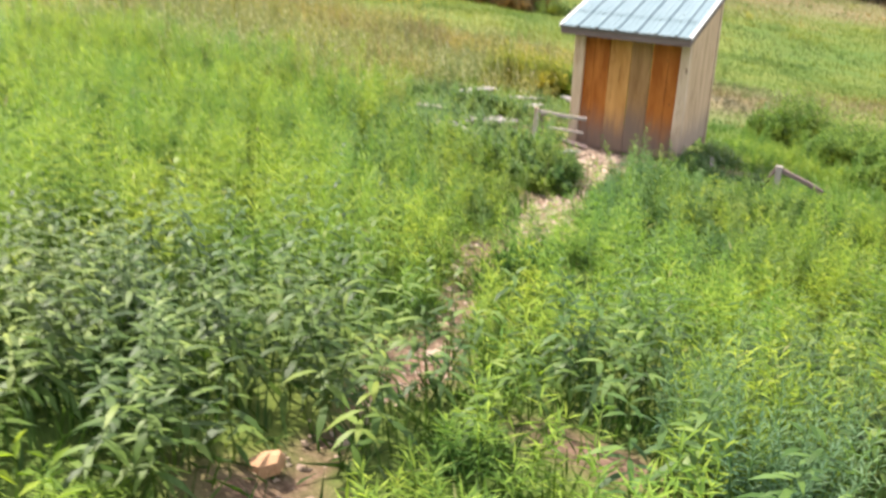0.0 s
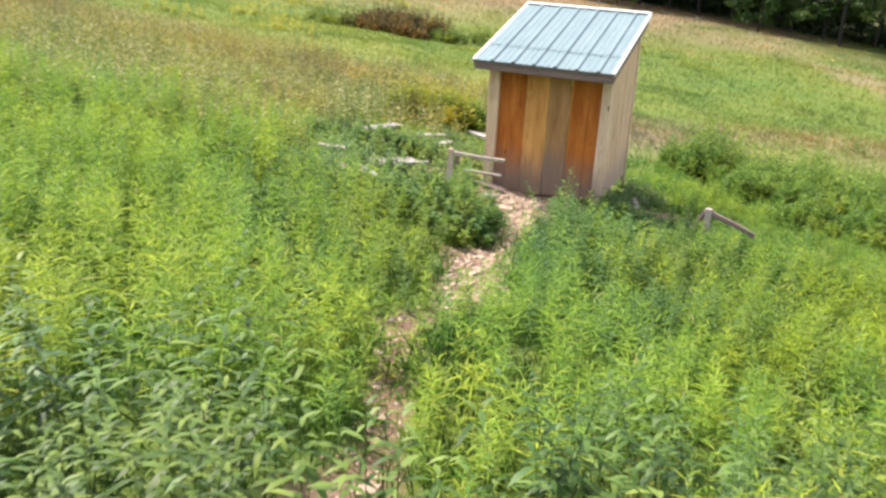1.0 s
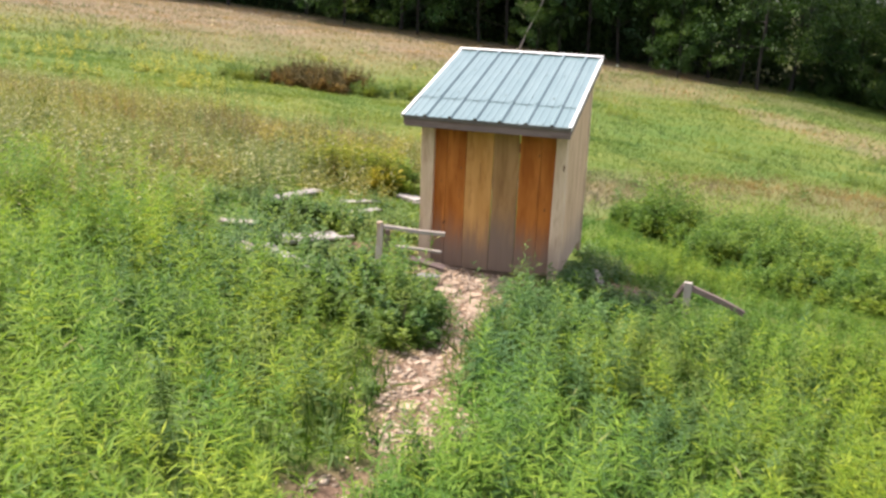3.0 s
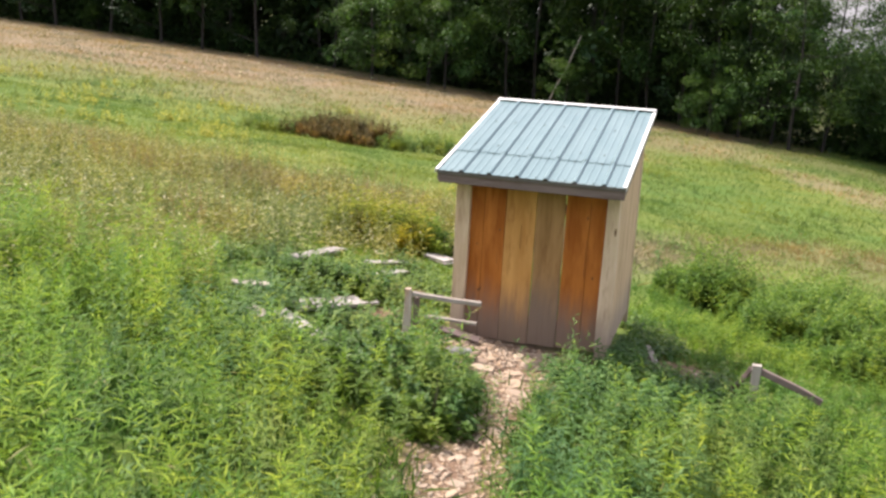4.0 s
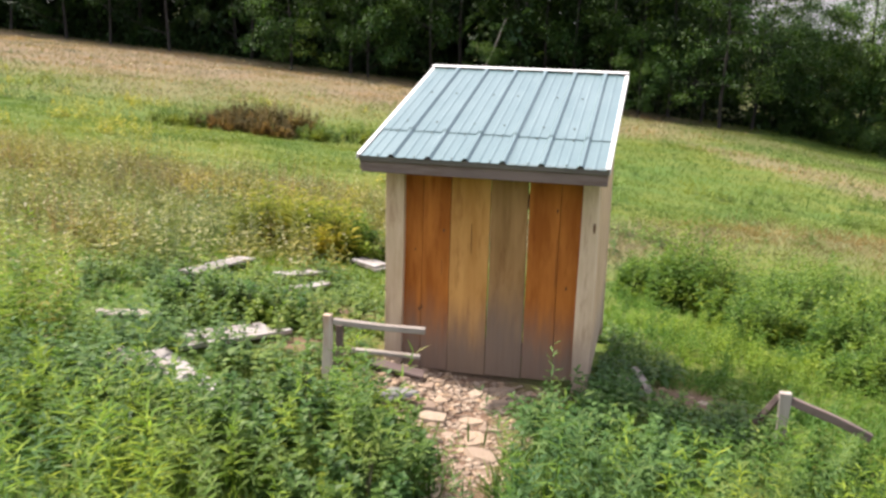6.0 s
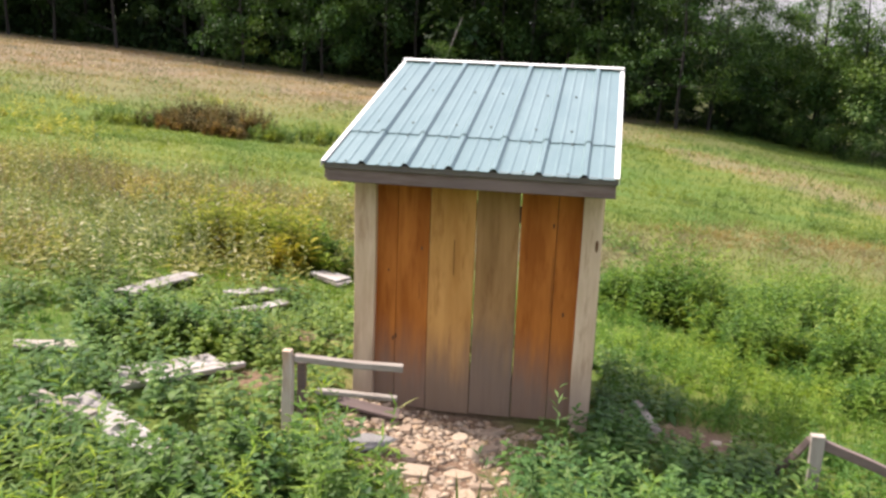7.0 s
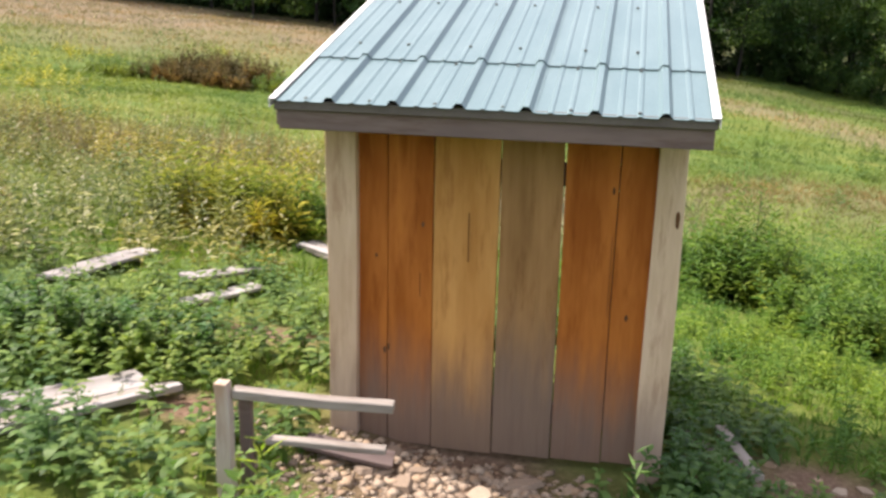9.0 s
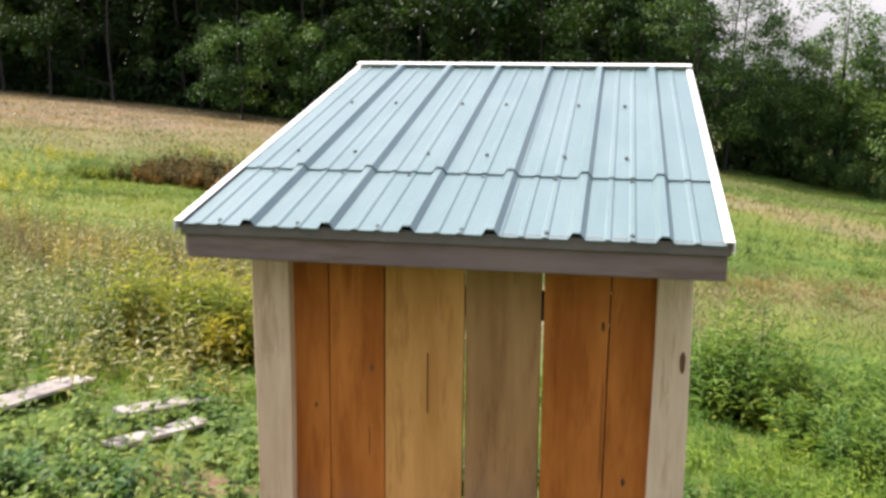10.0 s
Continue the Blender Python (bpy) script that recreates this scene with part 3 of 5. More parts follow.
def sheared_box(x0, x1, y0, y1, z0, z1, bevel=0.003):
    """A box whose z is measured from the roof's underside line."""
    bm = one_box((x0, y0, z0), (x1, y1, z1), bevel)
    for v in bm.verts:
        v.co.z += EAVE_Z + (v.co.y - EAVE_Y) * SLOPE
    return bm


def upright_board(x0, x1, y0, y1, z0, z1, rng, slope_top=False, warp=0.0015):
    """A vertical board with slightly wandering sawn edges; its top may follow the roof."""
    bm = one_box((x0, y0, z0), (x1, y1, z1), 0)
    bmesh.ops.subdivide_edges(bm, edges=[e for e in bm.edges if abs(e.verts[0].co.z - e.verts[1].co.z) > 0.3], cuts=9)
    a, b = rng.uniform(0, 6, 2)
    mid = (x0 + x1) / 2
    for v in bm.verts:
        k = (v.co.z - z0) / (z1 - z0)
        if (x1 - x0) > (y1 - y0):
            v.co.x += warp * math.sin(6 * k + (a if v.co.x < mid else b))
        if slope_top:
            v.co.z += k * (v.co.y - (y0 + y1) / 2) * SLOPE
    bmesh.ops.bevel(bm, geom=[e for e in bm.edges if len(e.link_faces) == 2 and e.calc_face_angle(0) > 0.8], offset=0.0025, segments=1, affect="EDGES")
    return bm


def disc(x, y, z, rx, rz, rng, thick=0.0035):
    """A knot in a board that faces -y."""
    bm = bmesh.new()
    ring = [bm.verts.new((x + rx * math.cos(k * 0.628) * rng.uniform(0.8, 1.15), y, z + rz * math.sin(k * 0.628) * rng.uniform(0.85, 1.1))) for k in range(10)]
    f = bm.faces.new(ring)
    out = bmesh.ops.extrude_face_region(bm, geom=[f])
    bmesh.ops.translate(bm, vec=(0, -thick, 0), verts=[g for g in out["geom"] if isinstance(g, bmesh.types.BMVert)])
    bmesh.ops.recalc_face_normals(bm, faces=bm.faces)
    return bm


def build_shed():
    rng = np.random.default_rng(3)
    shed = thing("shed", "small wooden shed, orange and tan boards, green ribbed metal roof", "shed")
    # front boards: x0, x1, material, foot
    fronts = [(-1.695, -1.5750, M_ORANGE, 0.0), (-1.5720, -1.3900, M_ORANGE, -0.004), (-1.3875, -1.1330, M_TANWOOD, -0.006),
              (-1.1265, -0.8895, M_GREYWOOD, -0.008), (-0.8820, -0.6832, M_ORANGE, -0.004), (-0.6800, -0.545, M_ORANGE, 0.0)]
    for x0, x1, mat, off in fronts:
        part("board", upright_board(x0, x1, FACE_Y + 0.002 * rng.uniform(-1, 1), FACE_Y + 0.024, BASE_Z + off + 0.01 * rng.uniform(-1, 1), 0.165, rng), mat, shed)
    for x0, x1 in ((-1.812, -1.692), (-0.548, -0.440)):
        part("corner_post", upright_board(x0, x1, FACE_Y - 0.045, FACE_Y + 0.05, -1.38, 0.15, rng, warp=0.003), M_POST, shed, "pale weathered corner post")
    # side walls
    for side, xo, xi in ((1, -0.437, -0.459), (-1, -1.815, -1.793)):
        y = FACE_Y + 0.052
        while y < 11.86:
            w = min(rng.uniform(0.19, 0.25), 11.93 - y)
            top = roof_under(y + w / 2) - 0.012
            part("side_board", upright_board(min(xo, xi), max(xo, xi), y, y + w - 0.004, BASE_Z + 0.03 + rng.uniform(-0.02, 0.02), top, rng, True), M_SIDING, shed, "pale weathered siding board")
            y += w
        part("back_post", upright_board(min(xo, xi) - 0.015 * side, max(xo, xi) + 0.004 * side, 12.0, 12.06, -1.36, roof_under(12.03) - 0.01, rng), M_POST, shed)
        part("sill", one_box((min(xo, xi) - 0.05 * (side > 0), FACE_Y + 0.06, -1.22), (max(xo, xi) + 0.05 * (side < 0), 11.95, -1.13), 0.004, pose(-0.024 * side, 0, 0)), M_FASCIA, shed)
    part("back_rail", one_box((-1.78, 12.0, 0.42), (-0.47, 12.04, 0.52)), M_FASCIA, shed)
    part("door_rail", one_box((-1.69, FACE_Y + 0.028, -0.12), (-0.55, FACE_Y + 0.062, -0.03)), M_FASCIA, shed)
    part("door_rail", one_box((-1.69, FACE_Y + 0.028, -1.12), (-0.55, FACE_Y + 0.062, -1.03)), M_FASCIA, shed)
    for x in (-1.5735, -0.6816):
        part("batten", one_box((x - 0.02, FACE_Y + 0.0265, -1.02), (x + 0.02, FACE_Y + 0.045, -0.13)), M_FASCIA, shed)
        part("batten", one_box((x - 0.02, FACE_Y + 0.0265, -0.02), (x + 0.02, FACE_Y + 0.045, 0.15)), M_FASCIA, shed)
    # roof timbers
    for y in (10.36, 10.95, 11.55, 12.12):
        part("purlin", sheared_box(-1.87, -0.41, y - 0.04, y + 0.04, -0.045, -0.008), M_FASCIA, shed)
    for x in (-1.80, -1.12, -0.48):
        part("rafter", sheared_box(x - 0.019, x + 0.019, 10.32, 12.17, -0.098, -0.047), M_FASCIA, shed)
    part("fascia_board", one_box((-1.885, 10.288, 0.112), (-0.386, 10.316, 0.183), 0.003), M_FASCIA, shed, "weathered grey-brown fascia board")
    part("drip_edge", one_box((-1.898, 10.274, 0.181), (-0.379, 10.320, 0.217), 0.003), M_DRIP, shed, "grey metal drip edge")
    part("back_fascia", one_box((-1.885, 12.165, 0.56), (-0.395, 12.19, 0.65), 0.003), M_FASCIA, shed)
    # steel
    ribs = [-1.690 + 0.2285 * k for k in range(6)]
    sheets = {}
    for row, y0, y1, lift in ((0, EAVE_Y - 0.008, 10.80, 0.0), (1, 10.735, BACK_Y, 0.006)):
        for col, x0, x1, more in ((1, -1.050, -0.393, 0.0), (0, -1.885, -0.974, 0.0025)):
            sheets[row, col] = part("roof_panel", ribbed(x0, x1, y0, y1, lift + more, ribs), M_ROOF, shed, "green ribbed steel roofing sheet")
    nrm = Vector((0, -SLOPE, 1)).normalized()
    screw = None
    for y, skip, row, lift in ((10.288, 0.0, 0, 0.0025), (10.71, 0.0, 0, 0.0025), (10.915, 0.02, 1, 0.0085), (11.55, 0.04, 1, 0.0085), (12.15, 0.0, 1, 0.0085)):
        for k in range(7):
            x = -1.776 + 0.2285 * k + skip * (-1) ** k * 0.6 + rng.uniform(-0.006, 0.006)
            if x > -0.41:
                continue
            sheet = sheets[row, int(x > -1.0)]
            if screw is None:
                bm = bmesh.new()
                bmesh.ops.create_cone(bm, cap_ends=True, segments=7, radius1=0.0075, radius2=0.0055, depth=0.007)
                ob = part("screw", bm, M_SCREW, sheet)
                screw = ob.data
            else:
                ob = new("screw", screw)
                ob.parent = sheet
            ob.location = Vector((x, y, EAVE_Z + (y - EAVE_Y) * SLOPE)) + nrm * (lift + 0.004)
            ob.rotation_euler = (math.atan(SLOPE), 0, 0)
    for x0, x1, xv in ((-1.909, -1.884, -1.909), (-0.400, -0.373, -0.376)):
        bm = sheared_box(x0, x1, EAVE_Y - 0.012, BACK_Y + 0.01, 0.009, 0.0125, 0.001)
        box_bm = sheared_box(xv, xv + 0.003, EAVE_Y - 0.012, BACK_Y + 0.01, -0.022, 0.0115, 0.0)
        me = bpy.data.meshes.new("tmp")
        box_bm.to_mesh(me)
        box_bm.free()
        bm.from_mesh(me)
        bpy.data.meshes.remove(me)
        part("rake_trim", bm, M_TRIM, shed, "white metal rake trim")
    bm = sheared_box(-1.905, -0.375, BACK_Y - 0.035, BACK_Y + 0.006, 0.026, 0.029, 0.001)
    part("ridge_trim", bm, M_TRIM, shed, "white metal top trim")
    part("trim_lip", sheared_box(-1.905, -0.375, BACK_Y + 0.006, BACK_Y + 0.009, -0.05, 0.029, 0.0), M_TRIM, shed)
    # knots and stains of the wood
    for x, z, rx, rz, y in ((-0.462, -0.207, 0.009, 0.034, FACE_Y - 0.045), (-1.570, -0.83, 0.006, 0.018, FACE_Y), (-1.62, -0.44, 0.005, 0.010, FACE_Y), (-1.585, -0.845, 0.007, 0.016, FACE_Y), (-0.905, 0.09, 0.014, 0.030, FACE_Y), (-0.70, -0.12, 0.006, 0.016, FACE_Y), (-1.43, -0.30, 0.006, 0.012, FACE_Y), (-0.62, -0.62, 0.007, 0.014, FACE_Y)):
        part("knot", disc(x, y + 0.001, z, rx, rz, rng), M_KNOT, shed)
    for x, z0, z1 in ((-1.247, -0.44, -0.24), (-0.694, -0.62, -0.30), (-1.44, -0.60, -0.50)):
        part("crack", one_box((x - 0.0007, FACE_Y - 0.0045, z0), (x + 0.0007, FACE_Y + 0.002, z1), 0, None), M_KNOT, shed, "dark drying crack")
    for x in (-1.897, -0.397):
        part("rake_board", sheared_box(x - 0.01, x + 0.01, EAVE_Y + 0.05, BACK_Y - 0.04, -0.105, -0.004), M_FASCIA, shed)
    return shed


build_shed()


def beam(a, b, wide, tall, rng, warp=0.004):
    """A board from a to b: wide across, tall upwards."""
    a, b = Vector(a), Vector(b)
    bm = plank((b - a).length, wide, tall, rng, warp)
    bmesh.ops.translate(bm, vec=(0, 0, -tall / 2), verts=bm.verts)
    d = (b - a).normalized()
    side = Vector((0, 0, 1)).cross(d).normalized()
    if side.length < 0.1:
        side = Vector((0, 1, 0))
    up = d.cross(side)
    m = Matrix((d, side, up)).transposed().to_4x4()
    m.translation = a
    bmesh.ops.transform(bm, matrix=m, verts=bm.verts)
    return bm


def build_fences():
    rng = np.random.default_rng(5)
    left = thing("broken_fence", "broken weathered wooden fence end with two short rails", "fence")
    bm = upright_board(-1.985, -1.920, 9.84, 9.885, -1.35, -0.688, rng, warp=0.004)
    for v in bm.verts:
        k = (v.co.z + 1.35) / 0.66
        v.co.x += (-1.955 - v.co.x) * 0.30 * k + 0.006 * math.sin(9 * k)
    part("post", bm, M_REDDISH, left, "split grey post with reddish bare wood")
    # dark fascia wood stands in for the shade on this post
    part("post", upright_board(-1.922, -1.880, 9.91, 9.945, -1.35, -0.77, rng), M_FASCIA, left, "short post, its shade put into a dark wood colour")
    part("rail", beam((-1.925, 9.885, -0.735), (-1.378, 9.962, -0.768), 0.045, 0.034, rng, 0.002), M_GREY, left, "silvered wooden rail")
    part("rail", beam((-1.82, 9.905, -0.912), (-1.405, 9.962, -0.93), 0.04, 0.022, rng, 0.002), M_GREY, left, "silvered wooden rail")
    right = thing("broken_fence", "broken weathered fence post with one sagging rail in grass", "fence")
    part("post", upright_board(0.700, 0.765, 10.32, 10.37, -1.75, -1.057, rng, warp=0.004), M_GREY_UP, right)
    part("rail", beam((0.765, 10.345, -1.10), (1.225, 10.30, -1.262), 0.035, 0.05, rng, 0.004), M_FASCIA, right, "dark weathered wooden rail")
    part("brace", beam((0.70, 10.36, -1.09), (0.54, 10.50, -1.42), 0.03, 0.035, rng, 0.003), M_FASCIA, right)


build_fences()


def lay_plank(x, y, turn, length, width, thick, mat, label, rng, lift=0.02, tilt=0.0, group="loose planks", far_up=0.0):
    bm = plank(length, width, thick, rng, 0.002)
    bmesh.ops.translate(bm, vec=(-length / 2, 0, 0), verts=bm.verts)
    ob = part("plank", bm, mat)
    c, s = math.cos(radians(turn)) * length / 2, math.sin(radians(turn)) * length / 2
    z1, z0 = gz(x + c, y + s), gz(x - c, y - s)
    pitch = math.degrees(math.atan2(z0 - z1, length)) - far_up
    ob.matrix_world = pose(x, y, (z0 + z1) / 2 + lift, tilt, pitch, turn)
    return tagged(ob, label, "plank", group)


def build_planks():
    rng = np.random.default_rng(8)
    white = "bleached white weathered plank lying in the weeds"
    grey = "silvered grey weathered plank lying in the weeds"
    lay_plank(-2.86, 10.36, 50, 0.62, 0.20, 0.022, M_WHITEPLANK, white, rng, 0.022, far_up=2)
    lay_plank(-2.74, 10.26, 54, 0.80, 0.08, 0.022, M_GREY, grey, rng, 0.02, far_up=2)
    lay_plank(-2.68, 10.20, 56, 0.80, 0.035, 0.03, M_WHITEPLANK, white, rng, 0.04, far_up=2)
    lay_plank(-2.70, 9.46, -36, 0.78, 0.17, 0.022, M_WHITEPLANK, white, rng, 0.03)
    lay_plank(-2.36, 9.26, -30, 0.50, 0.11, 0.022, M_GREY, grey, rng, 0.025)
    lay_plank(-3.02, 9.50, -20, 0.42, 0.16, 0.022, M_GREY, grey, rng, 0.03)
    lay_plank(-3.86, 12.30, 82, 0.95, 0.19, 0.022, M_WHITEPLANK, white, rng, 0.045, far_up=2)
    lay_plank(-3.11, 12.42, 62, 0.55, 0.15, 0.022, M_WHITEPLANK, white, rng, 0.08, far_up=2)
    lay_plank(-2.98, 12.12, 68, 0.62, 0.13, 0.022, M_WHITEPLANK, white, rng, 0.02, far_up=2)
    lay_plank(-3.62, 10.36, 34, 0.36, 0.13, 0.022, M_GREY, grey, rng, 0.015)
    for k in range(6):
        lay_plank(-3.02 + 0.03 * (k % 3), 13.98 + 0.10 * (k % 3), -38 + 3 * (k % 2), 0.50 - 0.03 * k, 0.07, 0.022, M_WHITEPLANK if k % 2 else M_GREY, "weathered plank in a small lumber pile", rng, 0.025 + 0.026 * (k // 3), group="lumber pile")
    lay_plank(-0.10, 10.95, -79, 0.52, 0.055, 0.03, M_GREY, "short grey stick of timber beside the shed", rng, 0.05)
    lay_plank(-0.24, 10.98, -60, 0.40, 0.06, 0.025, M_FASCIA, "dark short board beside the shed", rng, 0.03)
    lay_plank(-1.66, 10.36, 8, 0.36, 0.12, 0.02, M_FASCIA, "grey board lying by the shed's door", rng, 0.03)


build_planks()


def rock(rng, flat=0.35, n=6):
    """An angular flat stone, about 1 across."""
    bm = bmesh.new()
    for k in range(n):
        a = 6.283 * k / n + rng.uniform(-0.25, 0.25)
        r = rng.uniform(0.36, 0.55)
        for z in (-0.5 * flat, 0.5 * flat * rng.uniform(0.6, 1.0)):
            s = 1.0 if z < 0 else rng.uniform(0.72, 0.95)
            bm.verts.new((math.cos(a) * r * s, math.sin(a) * r * s * 0.72, z))
    bmesh.ops.convex_hull(bm, input=bm.verts)
    loose = [v for v in bm.verts if not v.link_faces]
    bmesh.ops.delete(bm, geom=loose, context="VERTS")
    return bm


def build_stones():
    rng = np.random.default_rng(12)
    kinds = []
    for k in range(7):
        bm = rock(rng, 0.11 + 0.035 * (k % 4), 5 + k % 3)
        me = bpy.data.meshes.new("flat_stone")
        bm.to_mesh(me)
        bm.free()
        me.materials.append(M_STONE)
        kinds.append(me)

    def lay(x, y, size, label="pale angular flat stone lying on the dirt path"):
        ob = new("flat_stone", kinds[rng.integers(7)])
        ob.matrix_world = pose(x, y, gz(x, y) + size * 0.05, rng.uniform(-12, 12), rng.uniform(-12, 12), rng.uniform(0, 360)) @ Matrix.Diagonal((size, size, size, 1))
        tagged(ob, label, "stone", "stones on the path")

    for x, y, s in ((-0.90, 9.32, 0.26), (-0.98, 9.52, 0.20), (-1.28, 9.72, 0.24), (-1.33, 9.92, 0.15), (-0.92, 9.70, 0.15), (-1.06, 9.80, 0.17), (-0.98, 10.44, 0.17),
                    (-1.12, 10.30, 0.16), (-1.42, 10.28, 0.15), (-1.58, 10.34, 0.16), (-1.02, 10.08, 0.13), (-1.20, 9.42, 0.15)):
        lay(x, y, s, "large pale flat stone in front of the shed")
    done = 0
    while done < 190:
        i = rng.integers(4, len(TRAIL) - 1)
        k = rng.uniform()
        c = TRAIL[i] * (1 - k) + TRAIL[i + 1] * k
        if c[1] < 6.4 and rng.uniform() < 0.8:
            continue
        x, y = c[0] + rng.normal(0, 0.55) * c[2], c[1] + rng.normal(0, 0.1)
        if y > 10.55 or (y < 10.6 and trail(np.array([x]), np.array([y]))[0] > 1.05):
            continue
        lay(x, y, float(np.clip(rng.lognormal(-2.75, 0.42), 0.035, 0.15)))
        done += 1
    for k in range(8):
        lay(0.2 + rng.normal(0, 0.18), 10.85 + rng.normal(0, 0.1), rng.uniform(0.05, 0.11), "pale stone on bare soil beside the shed")
    ob = new("stone", kinds[5].copy())
    ob.data.materials.clear()
    ob.data.materials.append(M_RUSTSTONE)
    ob.matrix_world = pose(0.31, 1.86, gz(0.31, 1.86) + 0.03, 5, -8, 40) @ Matrix.Diagonal((0.15, 0.16, 0.34, 1))
    tagged(ob, "orange-tan stone on bare soil by the path", "stone")
    ob = new("slate_slab", kinds[2].copy())
    ob.data.materials.clear()
    ob.data.materials.append(M_SLATE)
    ob.matrix_world = pose(-1.55, 9.90, gz(-1.55, 9.90) + 0.04, 6, -5, 12) @ Matrix.Diagonal((0.34, 0.26, 0.07, 1))
    tagged(ob, "flat grey slate slab at the edge of the path", "slab")
    # gravel
    n = 7000
    i = np.minimum(rng.integers(3, len(TRAIL) + 3, n), len(TRAIL) - 2)
    k = rng.uniform(0, 1, n)[:, None]
    c = TRAIL[i] * (1 - k) + TRAIL[i + 1] * k
    x, y = c[:, 0] + rng.normal(0, 0.6, n) * c[:, 2], c[:, 1] + rng.normal(0, 0.12, n)
    ok = (y < 10.6) & ((y > 6.4) | (rng.uniform(0, 1, n) < 0.25))
    x, y = x[ok], y[ok]
    n = len(x)
    s = np.clip(rng.lognormal(-4.25, 0.55, n), 0.006, 0.045)
    corner = np.array([(1, 0, 0), (-1, 0.1, 0), (0.1, 0.8, 0), (-0.1, -0.8, 0), (0.1, 0.05, 0.3), (0, 0, -0.3)])
    tri = np.array([(0, 2, 4), (2, 1, 4), (1, 3, 4), (3, 0, 4), (2, 0, 5), (1, 2, 5), (3, 1, 5), (0, 3, 5)])
    a = rng.uniform(0, 6.28, n)
    jig = corner[None] * rng.uniform(0.6, 1.3, (n, 6, 3)) * s[:, None, None]
    vx = jig[:, :, 0] * np.cos(a)[:, None] - jig[:, :, 1] * np.sin(a)[:, None] + x[:, None]
    vy = jig[:, :, 0] * np.sin(a)[:, None] + jig[:, :, 1] * np.cos(a)[:, None] + y[:, None]
    vz = jig[:, :, 2] + ground_z(x, y)[:, None] + s[:, None] * 0.1
    stuff("gravel", (np.stack([vx, vy, vz], 2).reshape(-1, 3), (np.arange(n)[:, None, None] * 6 + tri[None]).reshape(-1, 3)), M_STONE, "small pale broken stones scattered on the dirt path", "gravel")


build_stones()

# ---- trees and shrubs ----


def crown_leaves(rng, centres, radii, per, size, flat=0.7):
    n = len(centres) * per
    c = np.repeat(np.asarray(centres), per, 0)
    r = np.repeat(np.asarray(radii), per)
    d = unit(rng.normal(0, 1, (n, 3)))
    p = c + d * (r * rng.uniform(0.35, 1.05, n) ** 0.6)[:, None] * np.array([1, 1, flat])
    way = unit(d * np.array([1, 1, 0.3]) + rng.normal(0, 0.55, (n, 3)) + np.array([0, 0, -0.15]))
    L = size * rng.uniform(0.6, 1.3, n)
    return leaves(p, way, L, L * rng.uniform(0.55, 0.85, n), droop=0.15, fold=0.1, wide_at=0.45)


def make_tree(seed, height, spread, bare, mat, label, clumps=60, per=70, leaf=0.34, layered=False):
    """A tapered trunk with limbs, and a crown of leaf clumps with gaps. bare: height of the lowest leaves."""
    rng = np.random.default_rng(seed)
    tree = thing("tree", label, "tree", "trees at the wood's edge")
    bm = bmesh.new()
    lean = rng.normal(0, 0.03, 2)
    spine = [Vector((lean[0] * z + 0.1 * math.sin(z * 0.7 + seed), lean[1] * z, z)) for z in np.linspace(-0.4, height * 0.92, 9)]
    r0 = 0.0085 * height
    tube(bm, spine, [r0 * (1.25 if i == 0 else 1) * (1 - 0.1 * i) for i in range(9)], 8)
    centres, radii = [], []
    limbs = 13 if layered else 10
    for i in range(limbs):
        k = rng.uniform(max(0.16, bare / height), 0.9)
        foot = spine[min(8, int(k * 8))]
        a = 2.4 * i + rng.uniform(-0.4, 0.4)
        reach = spread * (1 - 0.55 * max(0, k - 0.35)) * rng.uniform(0.6, 1.0)
        rise = rng.uniform(-0.05, 0.2) if layered else rng.uniform(0.25, 0.8)
        tip = foot + Vector((math.cos(a) * reach, math.sin(a) * reach, reach * rise))
        midp = foot.lerp(tip, 0.5) + Vector((0, 0, -0.05 * reach))
        tube(bm, [foot, midp, tip], [r0 * 0.4 * (1.1 - k), r0 * 0.25 * (1.1 - k), 0.015], 5)
        for q in (0.45, 0.75, 1.0):
            p = foot.lerp(tip, q) + Vector(rng.normal(0, 0.25, 3))
            centres.append(tuple(p))
            radii.append(rng.uniform(0.55, 1.0) * spread * 0.3)
    part("trunk", bm, M_BARK, tree)
    while len(centres) < clumps:
        z = bare + (height - bare) * rng.uniform() ** 1.25
        k = (z - bare) / (height - bare)
        w = spread * (math.sin(math.pi * min(1, 0.3 + 0.7 * k)) ** 0.6) * (0.55 + 0.45 * rng.uniform())
        a = rng.uniform(0, 6.283)
        centres.append((math.cos(a) * w, math.sin(a) * w, z))
        radii.append(rng.uniform(0.45, 1.0) * spread * 0.27)
    me = raw_mesh("crown", *crown_leaves(rng, centres, radii, per, leaf, 0.42 if layered else 0.72))
    me.materials.append(mat)
    crown = new("crown", me)
    crown.parent = tree
    return tree


def place(tree, x, y, turn, size, sink=0.1):
    tree.matrix_world = pose(x, y, gz(x, y) - sink, 0, 0, turn) @ Matrix.Diagonal((size, size, size, 1))


def copy_at(tree, x, y, turn, size, sink=0.1, stretch=1.0):
    ob = copy_thing(tree, pose(x, y, gz(x, y) - sink, 0, 0, turn))
    ob.scale = (size, size, size * stretch)
    return ob


